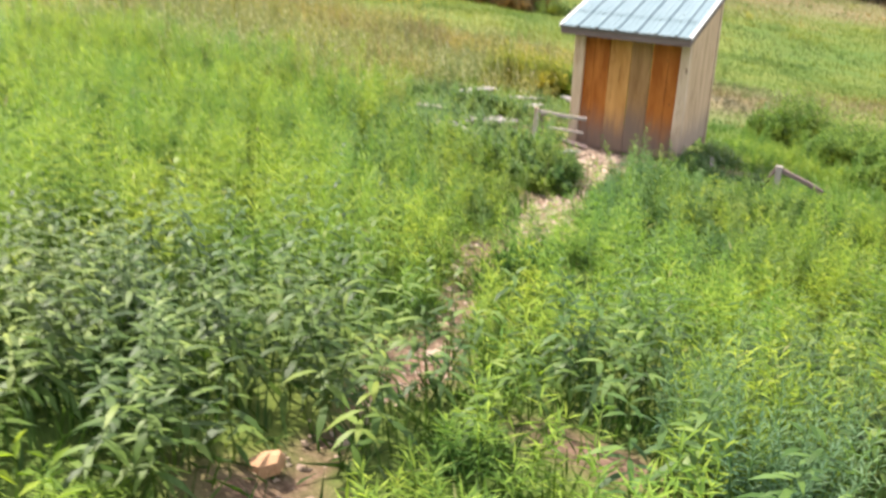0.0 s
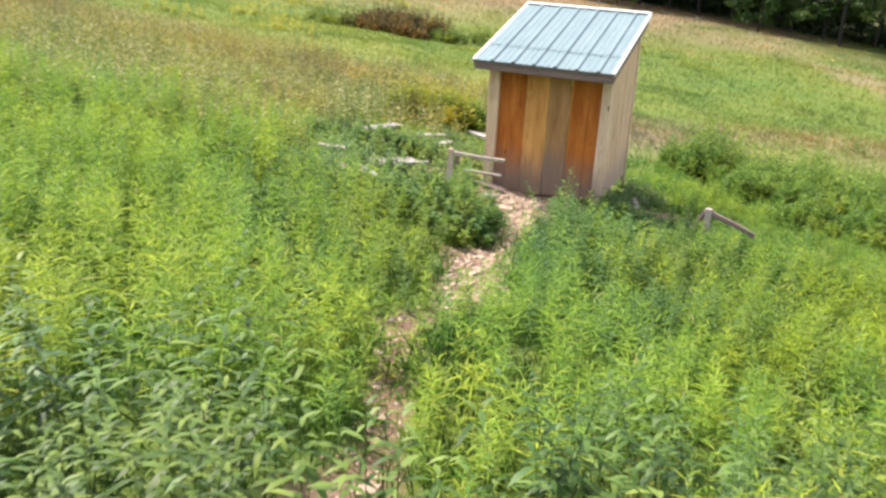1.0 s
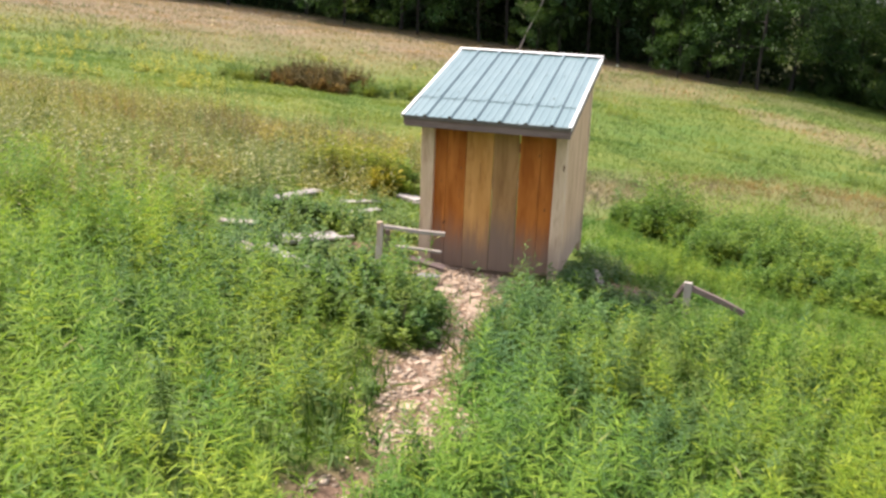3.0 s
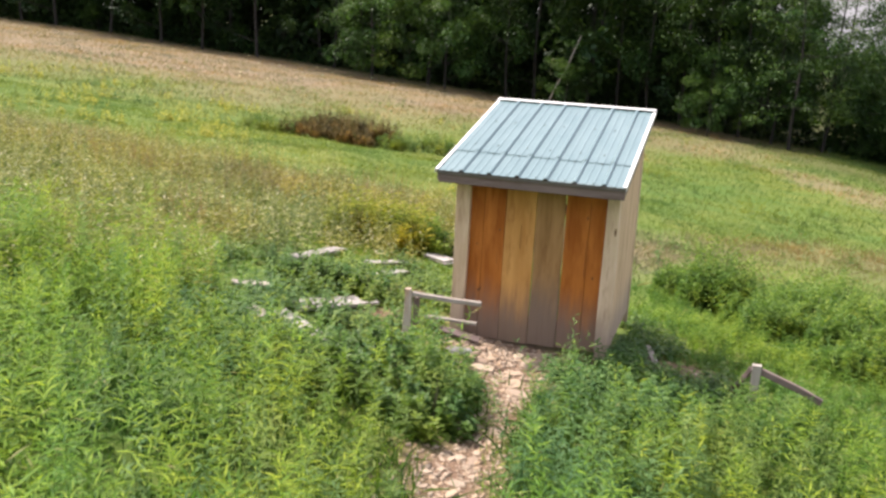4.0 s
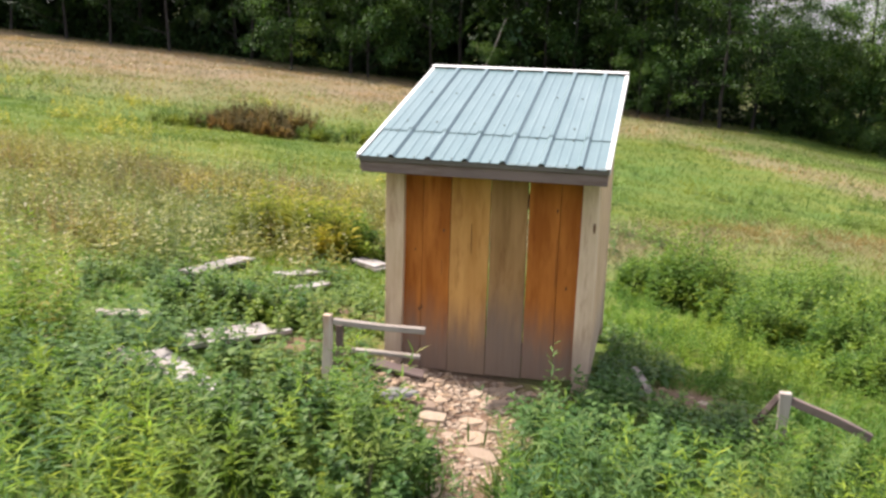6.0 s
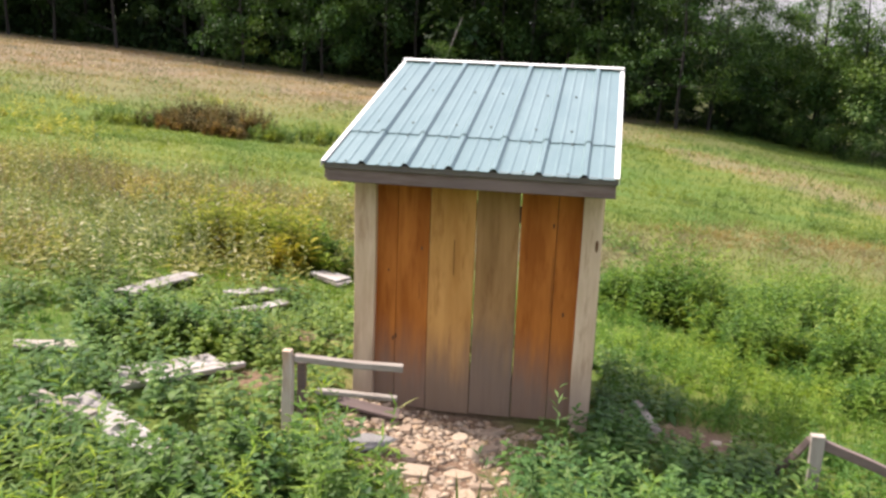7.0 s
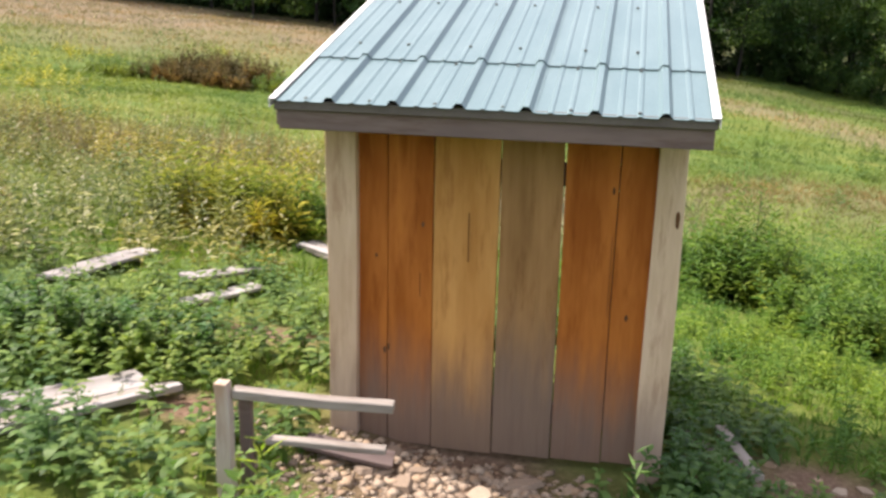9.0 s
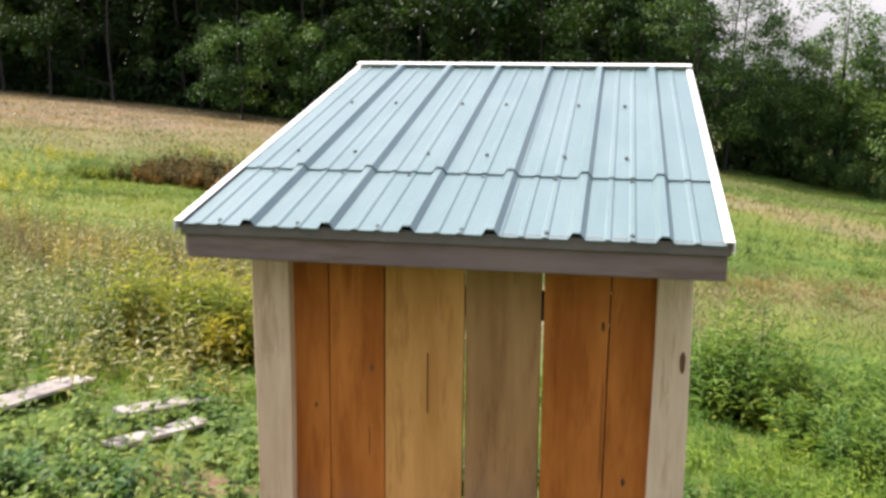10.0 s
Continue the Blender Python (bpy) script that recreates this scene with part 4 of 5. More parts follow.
def build_woods():
    rng = np.random.default_rng(21)
    maple = make_tree(1, 11.5, 3.6, 0.9, M_CORNER, "broad leafy maple past the old lane", 56, 170, 0.18)
    oak = make_tree(2, 13.5, 3.8, 2.2, M_TREE_SHADED, "tall leafy oak at the wood's edge, leaf colour darkened as shaded", 48, 130, 0.20)
    slim = make_tree(3, 12.5, 3.0, 1.6, M_TREE_SHADED, "slim tree of the wood, its shade put into leaf colour", 46, 34, 0.52)
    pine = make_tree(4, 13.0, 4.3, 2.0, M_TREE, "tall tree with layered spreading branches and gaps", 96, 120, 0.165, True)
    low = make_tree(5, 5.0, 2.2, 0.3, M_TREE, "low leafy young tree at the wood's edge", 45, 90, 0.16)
    deep = make_tree(6, 13.0, 3.6, 1.0, M_TREE_SHADED, "tree deep in the wood, leaf colour darkened for shade", 50, 34, 0.6)
    bright = make_tree(7, 9.0, 3.7, 1.3, M_MAPLE, "round maple at the wood's edge, leaf colour brightened as sunlit", 52, 170, 0.16)
    high = make_tree(9, 12.0, 3.6, 2.6, M_TREE, "leafy tree with bare lower trunk at the edge of the wood", 48, 140, 0.18)
    place(deep, -70.0, 72.0, 0, 1.0)
    place(bright, -23.4, 62.6, 20, 0.92)
    place(high, -5.4, 65.2, 0, 1.0)
    place(oak, -33.5, 65.5, 0, 1.0)
    place(slim, -9.3, 65.2, 40, 1.0)
    place(pine, 3.3, 61.0, 10, 0.95)
    place(maple, 9.7, 69.0, 0, 0.85)
    place(low, 8.2, 66.0, 0, 0.42)
    # the lit edge
    copy_at(bright, -18.6, 64.0, 140, 0.95)
    copy_at(bright, -10.2, 62.6, 250, 0.50)
    copy_at(bright, -1.4, 61.2, 75, 0.56)
    copy_at(high, -14.8, 65.5, 60, 0.95)
    copy_at(high, 5.3, 64.0, 200, 1.0)
    copy_at(pine, 6.0, 66.0, 130, 0.9)
    for x, y, kind, s in ((-28.6, 68.0, oak, 1.0), (-20.4, 67.0, oak, 1.0), (-13.2, 67.0, oak, 1.0), (-9.8, 67.5, oak, 0.95), (-3.8, 66.5, oak, 1.0), (-7.6, 66.0, high, 1.0), (-1.8, 65.0, high, 1.0), (2.2, 64.0, high, 0.95), (0.6, 65.5, oak, 0.95),
                          (-38.0, 65.5, high, 1.0), (-42.0, 66.0, oak, 0.95), (-46.5, 66.5, high, 1.05), (-51.0, 66.0, oak, 1.0), (-55.5, 67.5, high, 1.1), (-60.0, 68.0, oak, 1.1), (-65.0, 68.0, oak, 1.1)):
        copy_at(kind, x + rng.uniform(-0.4, 0.4), y, rng.uniform(0, 360), s * rng.uniform(0.95, 1.05))
    for row, y in enumerate((71.0, 76.0, 82.0)):
        x = -76.0 + row
        while x < (2.5, 3.0, 3.5)[row]:
            copy_at((deep, slim)[rng.integers(2)], x, y + rng.uniform(-1.5, 1.5), rng.uniform(0, 360), rng.uniform(1.0, 1.25), stretch=1.1)
            x += rng.uniform(3.4, 4.8)
    # the corner beyond, past the old lane: lower, open to the sky
    for x, y, kind, s in ((11.8, 67.0, maple, 1.12), (13.8, 64.4, maple, 1.02), (15.6, 61.7, maple, 0.93), (18.2, 58.0, maple, 0.93), (20.8, 54.5, maple, 0.86), (6.0, 71.5, high, 0.70), (7.6, 73.5, maple, 0.74), (9.6, 75.0, maple, 0.80), (11.4, 73.5, maple, 0.86), (14.6, 71.0, maple, 0.80), (12.6, 69.5, maple, 1.0), (8.2, 70.5, high, 0.82), (16.4, 66.0, high, 0.82),
                          (18.6, 67.5, high, 0.85), (21.8, 63.0, maple, 0.88), (25.0, 58.5, maple, 0.9), (29.0, 55.0, maple, 0.95)):
        copy_at(kind, x, y, rng.uniform(0, 360), s * rng.uniform(0.97, 1.05))
    for x, y, s in ((5.6, 65.0, 0.42), (6.6, 66.2, 0.46), (7.4, 67.5, 0.60), (8.6, 67.5, 0.62), (10.2, 66.5, 0.66), (9.4, 65.0, 0.50), (10.6, 62.8, 0.55), (11.9, 60.8, 0.55), (13.4, 58.6, 0.55), (15.0, 56.4, 0.6), (16.8, 54.0, 0.6), (18.6, 52.0, 0.65), (7.2, 63.5, 0.26), (-44, 68.5, 0.7), (-37, 68.5, 0.6), (-49, 68.5, 0.8), (-8.5, 69, 0.7), (-54, 70, 0.9)):
        copy_at(low, x, y, rng.uniform(0, 360), s * rng.uniform(0.9, 1.15))
    # dead leaning stem and bare saplings
    dead = thing("dead_tree", "bare pale dead stem leaning at the edge of the wood", "tree")
    g = gz(-11.4, 62)
    bm = bmesh.new()
    tube(bm, [(-11.4, 62, g - 0.2), (-10.9, 62, g + 1.2), (-10.1, 62.1, g + 2.9), (-9.5, 62.2, g + 4.6)], [0.06, 0.05, 0.04, 0.02], 6)
    tube(bm, [(-10.1, 62.1, g + 2.9), (-9.75, 62.0, g + 4.0)], [0.03, 0.012], 5)
    part("stem", bm, M_DEADWOOD, dead)
    # undergrowth added below the trees, its dark leaves standing for the wood's shade
    n = 15000
    x = rng.uniform(-62, 14, n)
    y = 67.5 - 3.0 * np.clip((x + 2) / 5, 0, 1) + 6.0 * rng.uniform(0, 1, n)
    p = np.stack([x, y, ground_z(x, y) + rng.uniform(0, 1, n) * (0.7 + 1.8 * drift(x, y, 3.0, 4))], 1)
    L = rng.uniform(0.22, 0.42, n)
    stuff("wood_undergrowth", leaves(p, rng.normal(0, 1, (n, 3)), L, L * 0.7), M_TREE_SHADED, "undergrowth below the wood's trees, leaf colour darkened to stand for shade", "undergrowth")
    # far wood, too deep to count; its shade is put into the leaf colour
    n = 24000
    x, k = rng.uniform(-95, 6, n), rng.uniform(0, 1, n)
    y = 88 + 3.0 * wave(x, x * 0, 0.4) + rng.uniform(-1.5, 1.5, n)
    p = np.stack([x, y, ground_z(x, y) + k ** 1.5 * 15.0], 1)
    L = rng.uniform(0.75, 1.4, n)
    lot = leaves(p, rng.normal(0, 1, (n, 3)), L, L * 0.8)
    x2 = rng.uniform(8, 60, 9000)
    y2 = 99 - (x2 - 8) * 0.3 + rng.uniform(-1.5, 1.5, 9000)
    p2 = np.stack([x2, y2, ground_z(x2, y2) + rng.uniform(0, 1, 9000) * (7.6 + 1.4 * wave(x2, x2 * 0, 0.7))], 1)
    L2 = rng.uniform(0.6, 1.1, 9000)
    stuff("far_wood", joined(lot, leaves(p2, rng.normal(0, 1, (9000, 3)), L2, L2 * 0.8)), M_TREE_SHADED, "dense wood behind the first trees, leaf colour darkened for shade", "wood")


build_woods()


def shrub(seed, x, y, wide, tall, mat, label, n=60, leaf=0.10, width=0.03, name="shrub", deep=1.0):
    """A bush: many leafy shoots from one foot, an uneven outline."""
    rng = np.random.default_rng(seed)
    ob = thing(name, label, "shrub", "", (x, y, gz(x, y)))
    a, r = rng.uniform(0, 6.283, n), np.sqrt(rng.uniform(0, 1, n))
    px, py = np.cos(a) * r * wide / 2, np.sin(a) * r * wide / 2 * deep
    h = tall * (1 - 0.55 * r ** 2) * rng.uniform(0.55, 1.2, n)
    gx = ground_z(px + x, py + y) - gz(x, y)
    lot = herbs(rng, px, py, h, 30, leaf, width, (0.1, 0.8), 0.35, 0.28, 0.1, stem=0, taper=0.4, z=gx)
    me = raw_mesh("foliage", *lot)
    me.materials.append(mat)
    new("foliage", me).parent = ob
    for k in range(0, n, max(1, n // 7)):
        bm = bmesh.new()
        tube(bm, [(px[k] * 0.5, py[k] * 0.5, gx[k] - 0.08), (px[k] * 0.8, py[k] * 0.8, gx[k] + h[k] * 0.5), (px[k], py[k], gx[k] + h[k] * 0.9)], [0.009, 0.006, 0.003], 4)
        part("stem", bm, M_STEM, ob)
    return ob


def build_shrubs():
    rng = np.random.default_rng(31)
    for k, (x, y, w, t, n) in enumerate(((-4.2, 14.5, 1.0, 0.72, 90), (-3.65, 14.5, 1.0, 0.70, 100))):
        shrub(40 + k, x, y, w, t, M_YELLOW, "yellow-green leafy bush in the meadow", n, 0.19, 0.026)
    shrub(43, -3.40, 14.55, 0.80, 0.55, M_SHRUB, "dark green leafy bush beside the lumber pile", 90, 0.15, 0.03)
    for k, (x, y, w, t, n) in enumerate(((-0.10, 15.3, 0.7, 0.50, 60), (0.42, 15.0, 1.0, 0.92, 130), (1.25, 14.6, 1.1, 0.70, 100), (1.9, 15.4, 1.2, 0.78, 100), (2.7, 14.9, 1.2, 0.70, 100), (1.10, 13.75, 0.9, 0.52, 80), (1.85, 13.4, 1.1, 0.62, 100), (3.2, 13.6, 1.3, 0.62, 100), (4.1, 15.0, 1.4, 0.7, 100), (2.6, 12.5, 1.0, 0.5, 80), (1.75, 12.3, 0.8, 0.40, 60), (0.75, 14.2, 0.7, 0.46, 60))):
        shrub(50 + k, x, y, w, t, M_SHRUB, "dense green leafy shrub in the meadow", int(n * 1.2), 0.13, 0.032)
    for k, (x, y, w, t, n) in enumerate(((-1.55, 8.80, 1.0, 0.36, 50), (-1.28, 8.38, 0.6, 0.32, 30), (-1.85, 9.20, 0.8, 0.38, 40), (-3.3, 10.95, 0.8, 0.32, 60), (-2.85, 11.0, 0.7, 0.30, 50), (-2.15, 8.65, 0.8, 0.36, 60), (-2.60, 8.85, 0.7, 0.32, 50), (-3.2, 8.75, 0.8, 0.28, 60))):
        shrub(70 + k, x, y, w, t, M_LOWLEAF, "low dark green bramble bush by the path", n, 0.09, 0.05, "bramble")
    for k, (x, y, w, t, n) in enumerate(((-12.7, 31.4, 1.3, 0.75, 90), (-12.0, 31.6, 2.0, 1.0, 180), (-11.0, 31.9, 2.0, 0.95, 150), (-12.4, 29.8, 1.7, 0.6, 110), (-11.1, 30.2, 1.7, 0.6, 100))):
        shrub(90 + k, x, y, w, t, M_DEAD, "brown dead weeds in a matted bush in the meadow", n, 0.17, 0.05, "dead_bush", 1.1)
    for k, (x, y, w, t) in enumerate(((-14.2, 30.6, 1.6, 0.55), (-9.9, 31.2, 1.3, 0.6), (-13.2, 29.2, 1.5, 0.5), (-9.0, 32.6, 1.6, 0.6), (-7.6, 33.4, 1.7, 0.55))):
        shrub(110 + k, x, y, w, t, M_MEADOW, "pale green low bush in the meadow", 60, 0.16, 0.05)


build_shrubs()

# ---- weeds and grass ----


def in_shed(x, y, m=0.0):
    return (x > -1.83 - m) & (x < -0.42 + m) & (y > 10.56 - m) & (y < 12.1 + m)


def open_ground(x, y):
    """Where weeds may stand: off the path, off bare soil, off the shed and the planks."""
    ok = (trail(x, y) > 0.95 + 0.35 * wave(x, y, 9.0, 3)) & ~in_shed(x, y, 0.02)
    for cx, cy, r in ((0.2, 10.85, 0.36), (0.46, 1.7, 0.3), (1.08, 2.95, 0.32), (1.2, 2.55, 0.30), (-2.5, 11.55, 0.24), (-2.38, 10.45, 0.22)):
        ok &= np.hypot(x - cx, (y - cy) * 1.6) > r
    return ok


def planks_here(x, y):
    """The litter of planks, where leaves stand thinner."""
    hit = x < -99
    for cx, cy, r in ((-2.75, 10.25, 0.34), (-2.6, 9.32, 0.42), (-3.0, 9.45, 0.30), (-3.86, 12.0, 0.40), (-3.02, 12.0, 0.40), (-3.6, 10.2, 0.28), (-2.5, 11.55, 0.25)):
        hit = hit | (np.hypot(x - cx, y - cy) < r)
    return hit


def low_zone(x, y):
    """The well-trod, low-growing yard round the shed."""
    return (np.hypot((x + 2.1) / 2.15, (y - 11.0) / 1.8) + 0.25 * (drift(x, y, 0.9, 5) - 0.5) < 1.0) | (np.hypot((x + 0.1) / 0.95, (y - 10.1) / 0.9) < 1.0) | (np.hypot((x + 2.65) / 0.95, (y - 9.1) / 0.42) < 1.0)


def first_clumps(x, y):
    """Two stands of broad-leaved weeds at the start of the path."""
    return (np.hypot((x + 0.40) / 1.10, (y - 2.3) / 1.10) < 1) | ((np.hypot((x - 1.95) / 1.35, (y - 3.35) / 1.25) < 1) & (np.hypot(x - 1.66, y - 3.22) > 0.40))


def ragged(x, y):
    """The outer edge of the tall weeds, uneven."""
    w = 1.6 * (drift(x, y, 1.4, 17) - 0.5)
    return np.clip((4.3 - x + w) / 0.9, 0, 1) * np.clip((y - 0.75 + 0.6 * w) / 0.5, 0, 1)


def build_weeds():
    rng = np.random.default_rng(77)
    # tall narrow-leaved weeds on both sides of the path
    keep = lambda x, y: open_ground(x, y) * ~low_zone(x, y) * np.clip(1.15 - 0.10 * np.maximum(0, np.abs(x + 0.6) - 2.5), 0.3, 1) * np.clip(3.0 * drift(x, y, 0.38, 2) - 0.6, 0.3, 1)
    x, y = scatter(rng, -9.5, 4.8, 0.4, 10.2, 72, lambda x, y: keep(x, y) * ~first_clumps(x, y) * ragged(x, y))
    tall = (0.10 + 0.46 * drift(x, y, 0.8, 4) + 0.34 * np.clip(1.8 * drift(x, y, 0.34, 1) - 0.4, 0, 1)) * rng.uniform(0.8, 1.15, len(x)) * np.where(x > -0.2, 0.88, 1.0)
    tall *= np.clip(0.6 + 0.35 * (trail(x, y) - 0.9), 0.6, 1)
    start = (np.hypot((x - 0.75) / 0.95, (y - 1.5) / 0.75) < 1) | ((trail(x, y) < 4.5) & (y < 2.6))
    tall = np.where(start, tall * 0.42, tall)
    short = rng.uniform(0, 1, len(x)) < 0.5
    near = rng.uniform(0, 1, len(x)) < np.clip((y - 5.2) / 3.2, 0, 0.85) * np.clip(1.2 - 0.3 * np.abs(x + 0.6), 0.25, 1)
    lots = [herbs(rng, x[pick], y[pick], tall[pick], count, L, W, (-0.25, 0.62), 0.12, 0.30, stem=0.003, taper=0.25) for pick, count, L, W in ((short & ~near, 44, 0.085, 0.0105), (~short & ~near, 34, 0.115, 0.0125))]
    stuff("tall_weeds", joined(*lots), M_GOLDENROD, "dense yellow-green narrow-leaved tall weeds", "weeds")
    stuff("grey_green_weeds", herbs(rng, x[near], y[near], tall[near] * 0.85, 34, 0.085, 0.015, (-0.2, 0.7), 0.2, 0.3, stem=0.003, taper=0.3), M_SAGE, "soft grey-green leafy weeds near the shed", "weeds")
    # broad-leaved clumps where the walk begins
    keep = lambda x, y: open_ground(x, y) * first_clumps(x, y) * np.clip(2.8 * drift(x, y, 0.45, 6) - 0.5, 0.12, 1)
    x, y = scatter(rng, -1.6, 3.4, 1.0, 4.8, 44, keep)
    stuff("broad_leaved_weeds", herbs(rng, x, y, rng.uniform(0.5, 0.85, len(x)) * (0.55 + 0.75 * drift(x, y, 0.55, 3)), 24, 0.135, 0.029, (-0.35, 0.55), 0.35, 0.32, 0.25, True), M_BROAD, "dense green weeds with long drooping pointed leaves", "weeds")
    # a feathery blue-green plant beside the path
    a, r = rng.uniform(0, 6.283, 110), np.sqrt(rng.uniform(0, 1, 110)) * 0.38
    x, y = 1.66 + np.cos(a) * r, 3.22 + np.sin(a) * r
    stuff("feathery_plant", herbs(rng, x, y, rng.uniform(0.42, 0.70, 110), 44, 0.08, 0.008, (0.1, 1.1), 0.15, 0.25), M_FEATHER, "feathery pale blue-green plant beside the path", "plant")
    # low broad leaves in the yard
    keep = lambda x, y: open_ground(x, y) * low_zone(x, y) * np.where(planks_here(x, y), 0.3, 1.0) * np.clip(2.4 * drift(x, y, 0.5, 7) - 0.4, 0.08, 1)
    x, y = scatter(rng, -4.6, 0.9, 8.2, 13.0, 115, keep)
    stuff("low_leafy_weeds", herbs(rng, x, y, rng.uniform(0.10, 0.26, len(x)) * np.where(x < -1.95, np.where(y < 9.9, 1.6, 1.2), 1.0), 12, 0.090, 0.040, (0.0, 0.6), 0.35, 0.3, 0.3, True), M_LOWLEAF, "low dark green broad-leaved weeds", "weeds")
    # short grass on the right of the shed, and a thin growth everywhere near
    keep = lambda x, y: open_ground(x, y) * np.where(x > -0.5, 1.0, 0.8) * np.where(planks_here(x, y), 0.35, 1.0)
    x, y = scatter(rng, -5.0, 6.0, 8.0, 15.5, 150, keep)
    x2, y2 = scatter(rng, -0.5, 3.0, 9.0, 13.5, 110, keep)
    x, y = np.concatenate([x, x2]), np.concatenate([y, y2])
    stuff("short_grass", blades(rng, x, y, rng.uniform(0.05, 0.17, len(x)), 6, 0.007, 0.55), M_LAWN, "short bright green grass", "grass")
    keep = lambda x, y: open_ground(x, y) * (x > -0.4) * np.clip(2.2 * drift(x, y, 0.5, 12) - 0.4, 0.1, 1)
    x, y = scatter(rng, -0.4, 6.5, 9.6, 17.5, 95, keep)
    stuff("low_green_weeds", herbs(rng, x, y, rng.uniform(0.10, 0.24, len(x)) * (0.6 + 0.9 * drift(x, y, 0.8, 15)), 14, 0.075, 0.018, (0.1, 0.9), 0.35, 0.25, 0.2), M_LAWN, "low bright green leafy weeds in short grass", "weeds")
    keep = lambda x, y: (trail(x, y) > np.where(y < 2.9, 0.0, 0.55)) * (np.hypot((x - 1.12) / 0.28, (y - 2.8) / 0.36) > 1) * (np.hypot(x - 0.46, (y - 1.7) * 1.6) > 0.24) * 1.0 * (trail(x, y) < np.where(y < 3.2, 6.0, 2.6))
    x, y = scatter(rng, -2.2, 3.0, -0.6, 9.6, 210, lambda x, y: keep(x, y) * np.where(first_clumps(x, y), 0.04, 0.8) * np.clip(2.4 * drift(x, y, 0.4, 11) - 0.5, 0.1, 1))
    stuff("path_grass", blades(rng, x, y, rng.uniform(0.08, 0.20, len(x)) * np.where(y < 3.2, 0.6, 1.0), 5, 0.0065, 0.8, loose=0.3), M_GOLDENROD, "thin grass along the edges of the path", "grass")
    # undergrowth between the stems; its dark green stands for the shade in the gaps
    keep = lambda x, y: open_ground(x, y) * ~low_zone(x, y) * np.clip(1.15 - 0.12 * np.maximum(0, np.abs(x + 0.6) - 2.5), 0.2, 1) * ragged(x, y)
    x, y = scatter(rng, -9.5, 4.8, 0.4, 10.2, 95, keep)
    stuff("undergrowth", blades(rng, x, y, rng.uniform(0.14, 0.28, len(x)), 7, 0.013, 0.8, loose=0.45), M_UNDER_SHADED, "green undergrowth between the tall weeds, darkened for the shaded gaps", "grass")
    # olive brush with pale tips on the left slope
    keep = lambda x, y: ~low_zone(x, y) * (x < -2.6) * np.clip(0.35 + 0.4 * (y - 9.0), 0.1, 1) * np.clip(2.2 * drift(x, y, 0.9, 3) - 0.3, 0.2, 1)
    x, y = scatter(rng, -19, -2.2, 9.0, 19.5, 46, keep)
    ok = ~((np.hypot(x + 2.95, y - 13.7) < 0.55))
    x, y = x[ok], y[ok]
    stuff("olive_brush", herbs(rng, x, y, rng.uniform(0.55, 1.1, len(x)) * (0.28 + 0.55 * drift(x, y, 1.1, 9)), 17, 0.100, 0.028, (0.0, 0.9), 0.3, 0.22), M_BRUSH, "olive and straw-coloured weedy brush with pale tips", "weeds")
    x, y = scatter(rng, -17, -4.0, 11.5, 20.0, 30, lambda x, y: np.clip(5 * drift(x, y, 1.3, 21) - 2.6, 0, 1) * ~low_zone(x, y))
    stuff("rusty_weeds", herbs(rng, x, y, rng.uniform(0.35, 0.62, len(x)), 16, 0.07, 0.018, (0.1, 1.1), 0.3, 0.2), M_RUSTY, "patches of rusty brown faded weeds", "weeds")
    # low leafy clumps in the meadow
    for name, mat, seed, label in (("meadow_herbs", M_MEADOW, 31, "clumps of bright green meadow herbs"), ("yellowish_herbs", M_YELLOW, 33, "clumps of yellow-green meadow herbs")):
        x, y = scatter(rng, -34, 14, 16, 52, 9, lambda x, y: np.clip(6 * drift(x, y, 1.7, seed) - 3.6, 0, 1) * (x > -3.5 - 0.9 * (y + 1)) * (x < 2.5 + 0.28 * y) * (1 - tan_here(x, y)) * np.clip(1.2 - np.abs(y - 27) / (30 if seed == 31 else 16), 0, 1) * ((seed == 31) | (x < -4.5)))
        stuff(name, herbs(rng, x, y, rng.uniform(0.18, 0.42, len(x)), 13, 0.15, 0.06, (0.0, 0.8), 0.3, 0.3, stem=0), mat, label, "weeds")
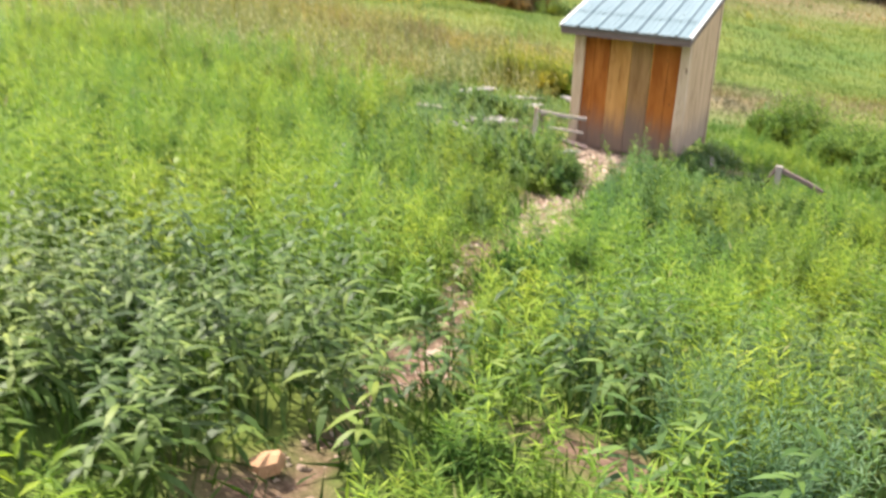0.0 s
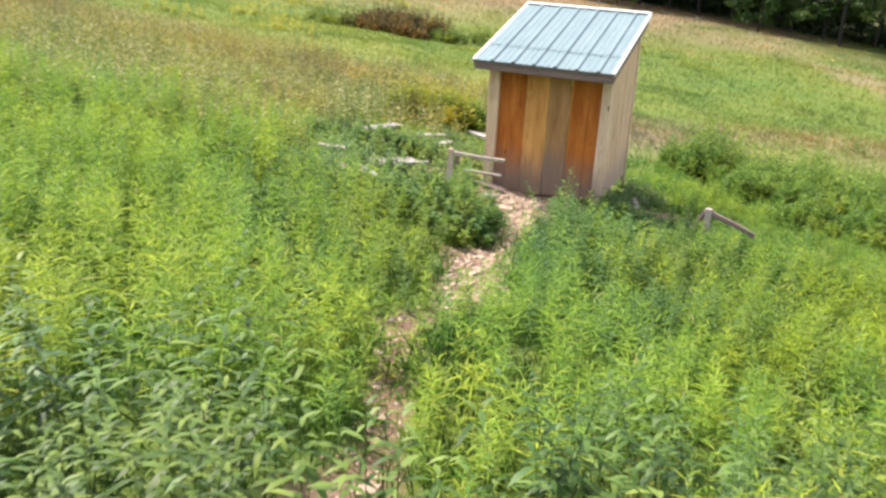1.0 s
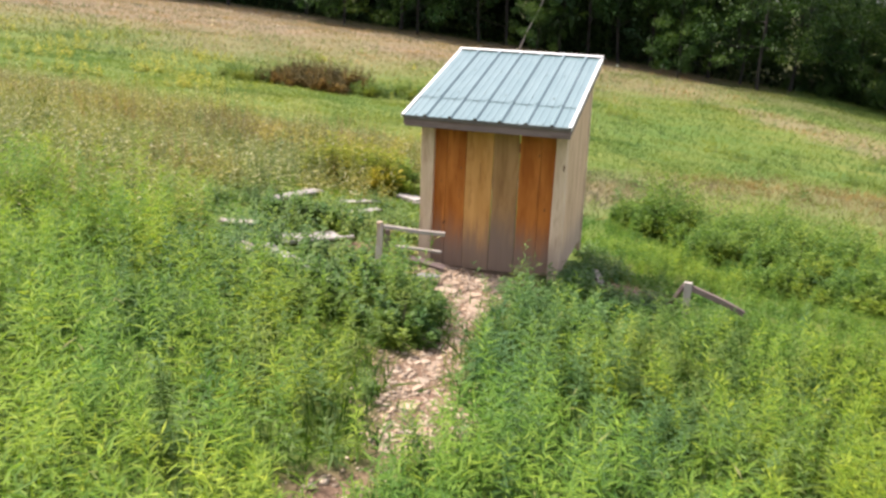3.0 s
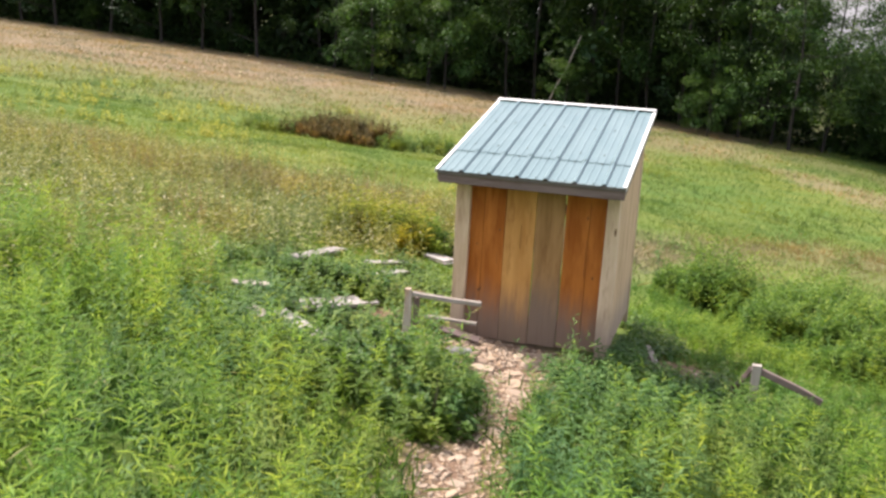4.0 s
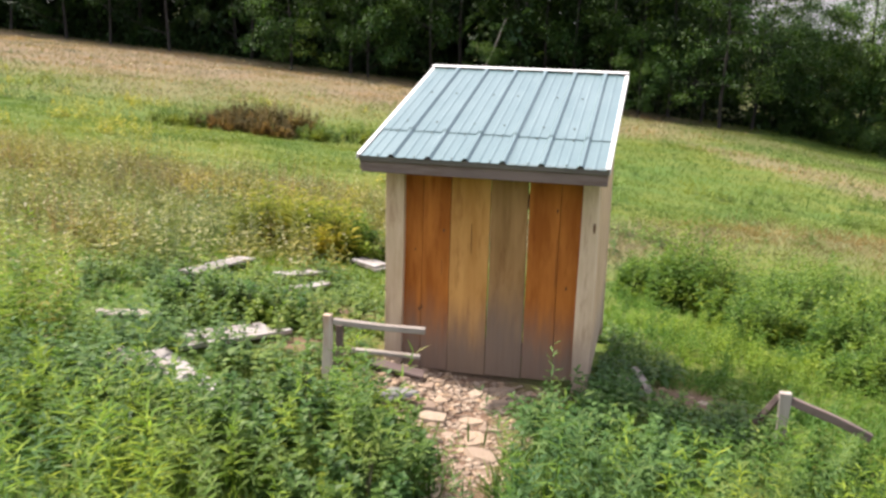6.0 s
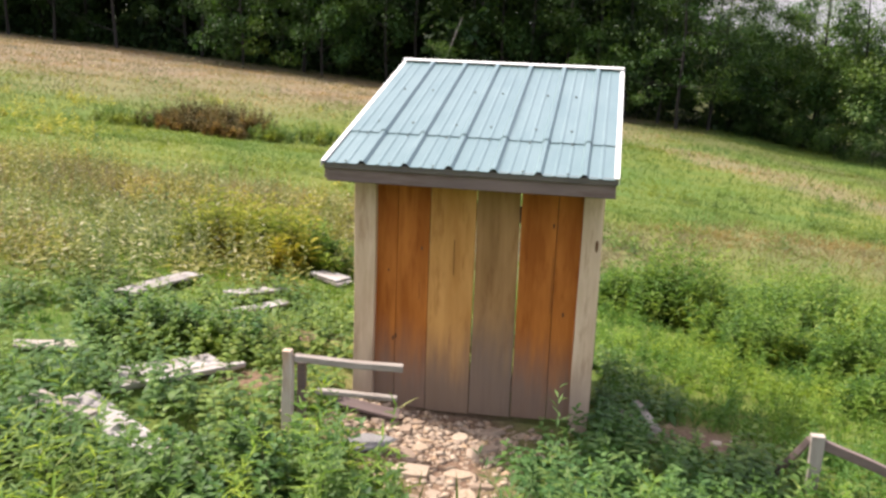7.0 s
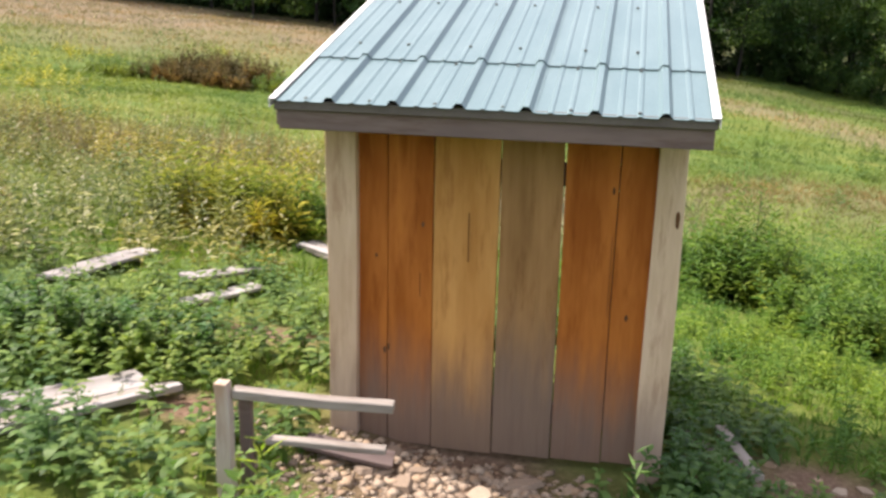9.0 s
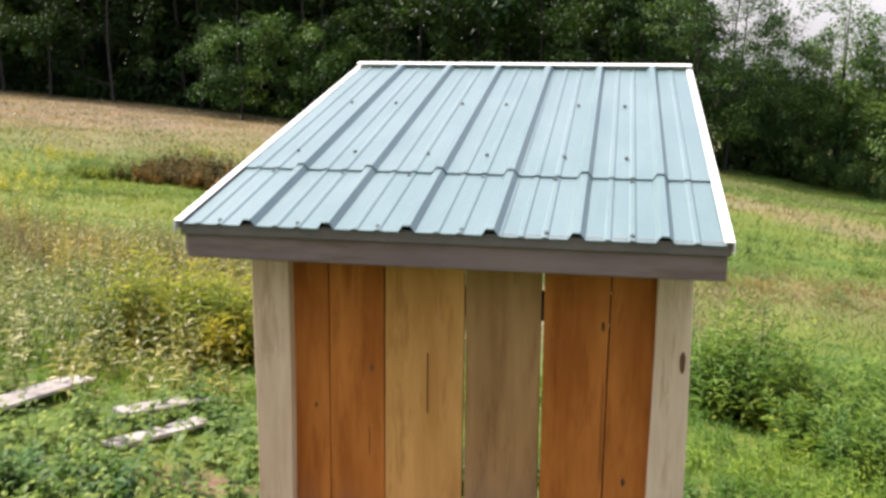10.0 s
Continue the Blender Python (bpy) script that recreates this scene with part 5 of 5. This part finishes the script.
    # meadow beyond
    for name, y0, y1, x0, x1, dens, h, w, mat, f, label in (
        ("meadow_grass", 13.0, 30, -26, 13, 50, 0.18, 0.012, M_MEADOW, lambda x, y: np.clip(0.2 + 1.1 * drift(x, y, 2.0, 3) - 0.75 * tan_here(x, y), 0.08, 1), "bright yellow-green meadow grass"),
        ("tall_meadow_grass", 30, 67, -20, 30, 14, 0.25, 0.024, M_MEADOW, lambda x, y: np.clip(0.5 + 0.8 * drift(x, y, 4.0, 3) - 0.9 * tan_here(x, y), 0.08, 1) * np.clip((x + 0.25 * y - 2) / 7, 0, 1), "bright green grass on the far meadow"),
        ("olive_meadow_grass", 30, 67, -58, 8, 14, 0.25, 0.024, M_FIELD, lambda x, y: np.clip(0.5 + 0.8 * drift(x, y, 4.0, 3) - 0.9 * tan_here(x, y), 0.08, 1) * np.clip(1 - (x + 0.25 * y - 2) / 7, 0, 1), "muted olive grass on the rise below the wood"),
        ("tan_grass", 14, 30, -26, 13, 70, 0.26, 0.010, M_TAN, lambda x, y: tan_here(x, y), "dry tan grass with seed heads"),
        ("far_tan_grass", 30, 66, -58, 30, 8, 0.26, 0.030, M_TAN, lambda x, y: tan_here(x, y), "dry tan grass on the far meadow")):
        wedge = lambda x, y: (x > -3.5 - 0.98 * (y + 1)) & (x < 2.5 + 0.30 * y) & ~low_zone(x, y)
        x, y = scatter(rng, x0, x1, y0, y1, dens, lambda x, y: wedge(x, y) * f(x, y) * (1 - 0.93 * tree_shade(x, y)) * ~in_shed(x, y, 0.05) * ~((x > -0.6) & (y < 15.0)))
        stuff(name, blades(rng, x, y, rng.uniform(0.6, 1.2, len(x)) * h, 6, w, 1.05, loose=0.8 if y0 < 30 else 2.0), mat, label, "grass")
    # short grass in the same band, its dark colour standing for tree shade
    x, y = scatter(rng, -6, 16, 32, 64, 14, lambda x, y: tree_shade(x, y))
    stuff("lane_grass", blades(rng, x, y, rng.uniform(0.08, 0.16, len(x)), 6, 0.022, 0.8, loose=2.0), M_SHADE_GRASS, "short grass below the wood, darkened to stand for tree shade", "grass")
    # coarse growth beside and behind the walk
    keep = lambda x, y: np.clip((np.maximum.reduce([x - 3.7, 1.1 - y, -9.0 - x]) + 0.5 * drift(x, y, 1.0, 4)) / 1.2, 0, 1) * (trail(x, y) > 1.1) * np.clip(1.15 - np.hypot(x, y - 5) / 22, 0, 1) * (y < 13 + 0.3 * x)
    x, y = scatter(rng, -17, 15, -9, 16, 9, keep)
    stuff("field_weeds", herbs(rng, x, y, 0.2 + 0.4 * drift(x, y, 0.9, 4), 11, 0.14, 0.032, (0.1, 1.0), 0.4, 0.14), M_GOLDENROD, "yellow-green weeds of the open field", "weeds")
    # white flowers near the wood
    x, y = scatter(rng, -45, 3, 42, 61, 0.35, lambda x, y: np.clip(wave(x, y, 0.3, 8), 0, 1))
    p = np.stack([x, y, ground_z(x, y) + 0.45], 1)
    n = len(x)
    lot = joined(*[leaves(p, np.tile([math.cos(a), math.sin(a), 0.4], (n, 1)), np.full(n, 0.07), np.full(n, 0.07)) for a in (0, 1.57, 3.14, 4.71)])
    stuff("white_wildflowers", lot, M_FLOWER, "scattered white wildflowers in the far meadow", "flowers")


build_weeds()
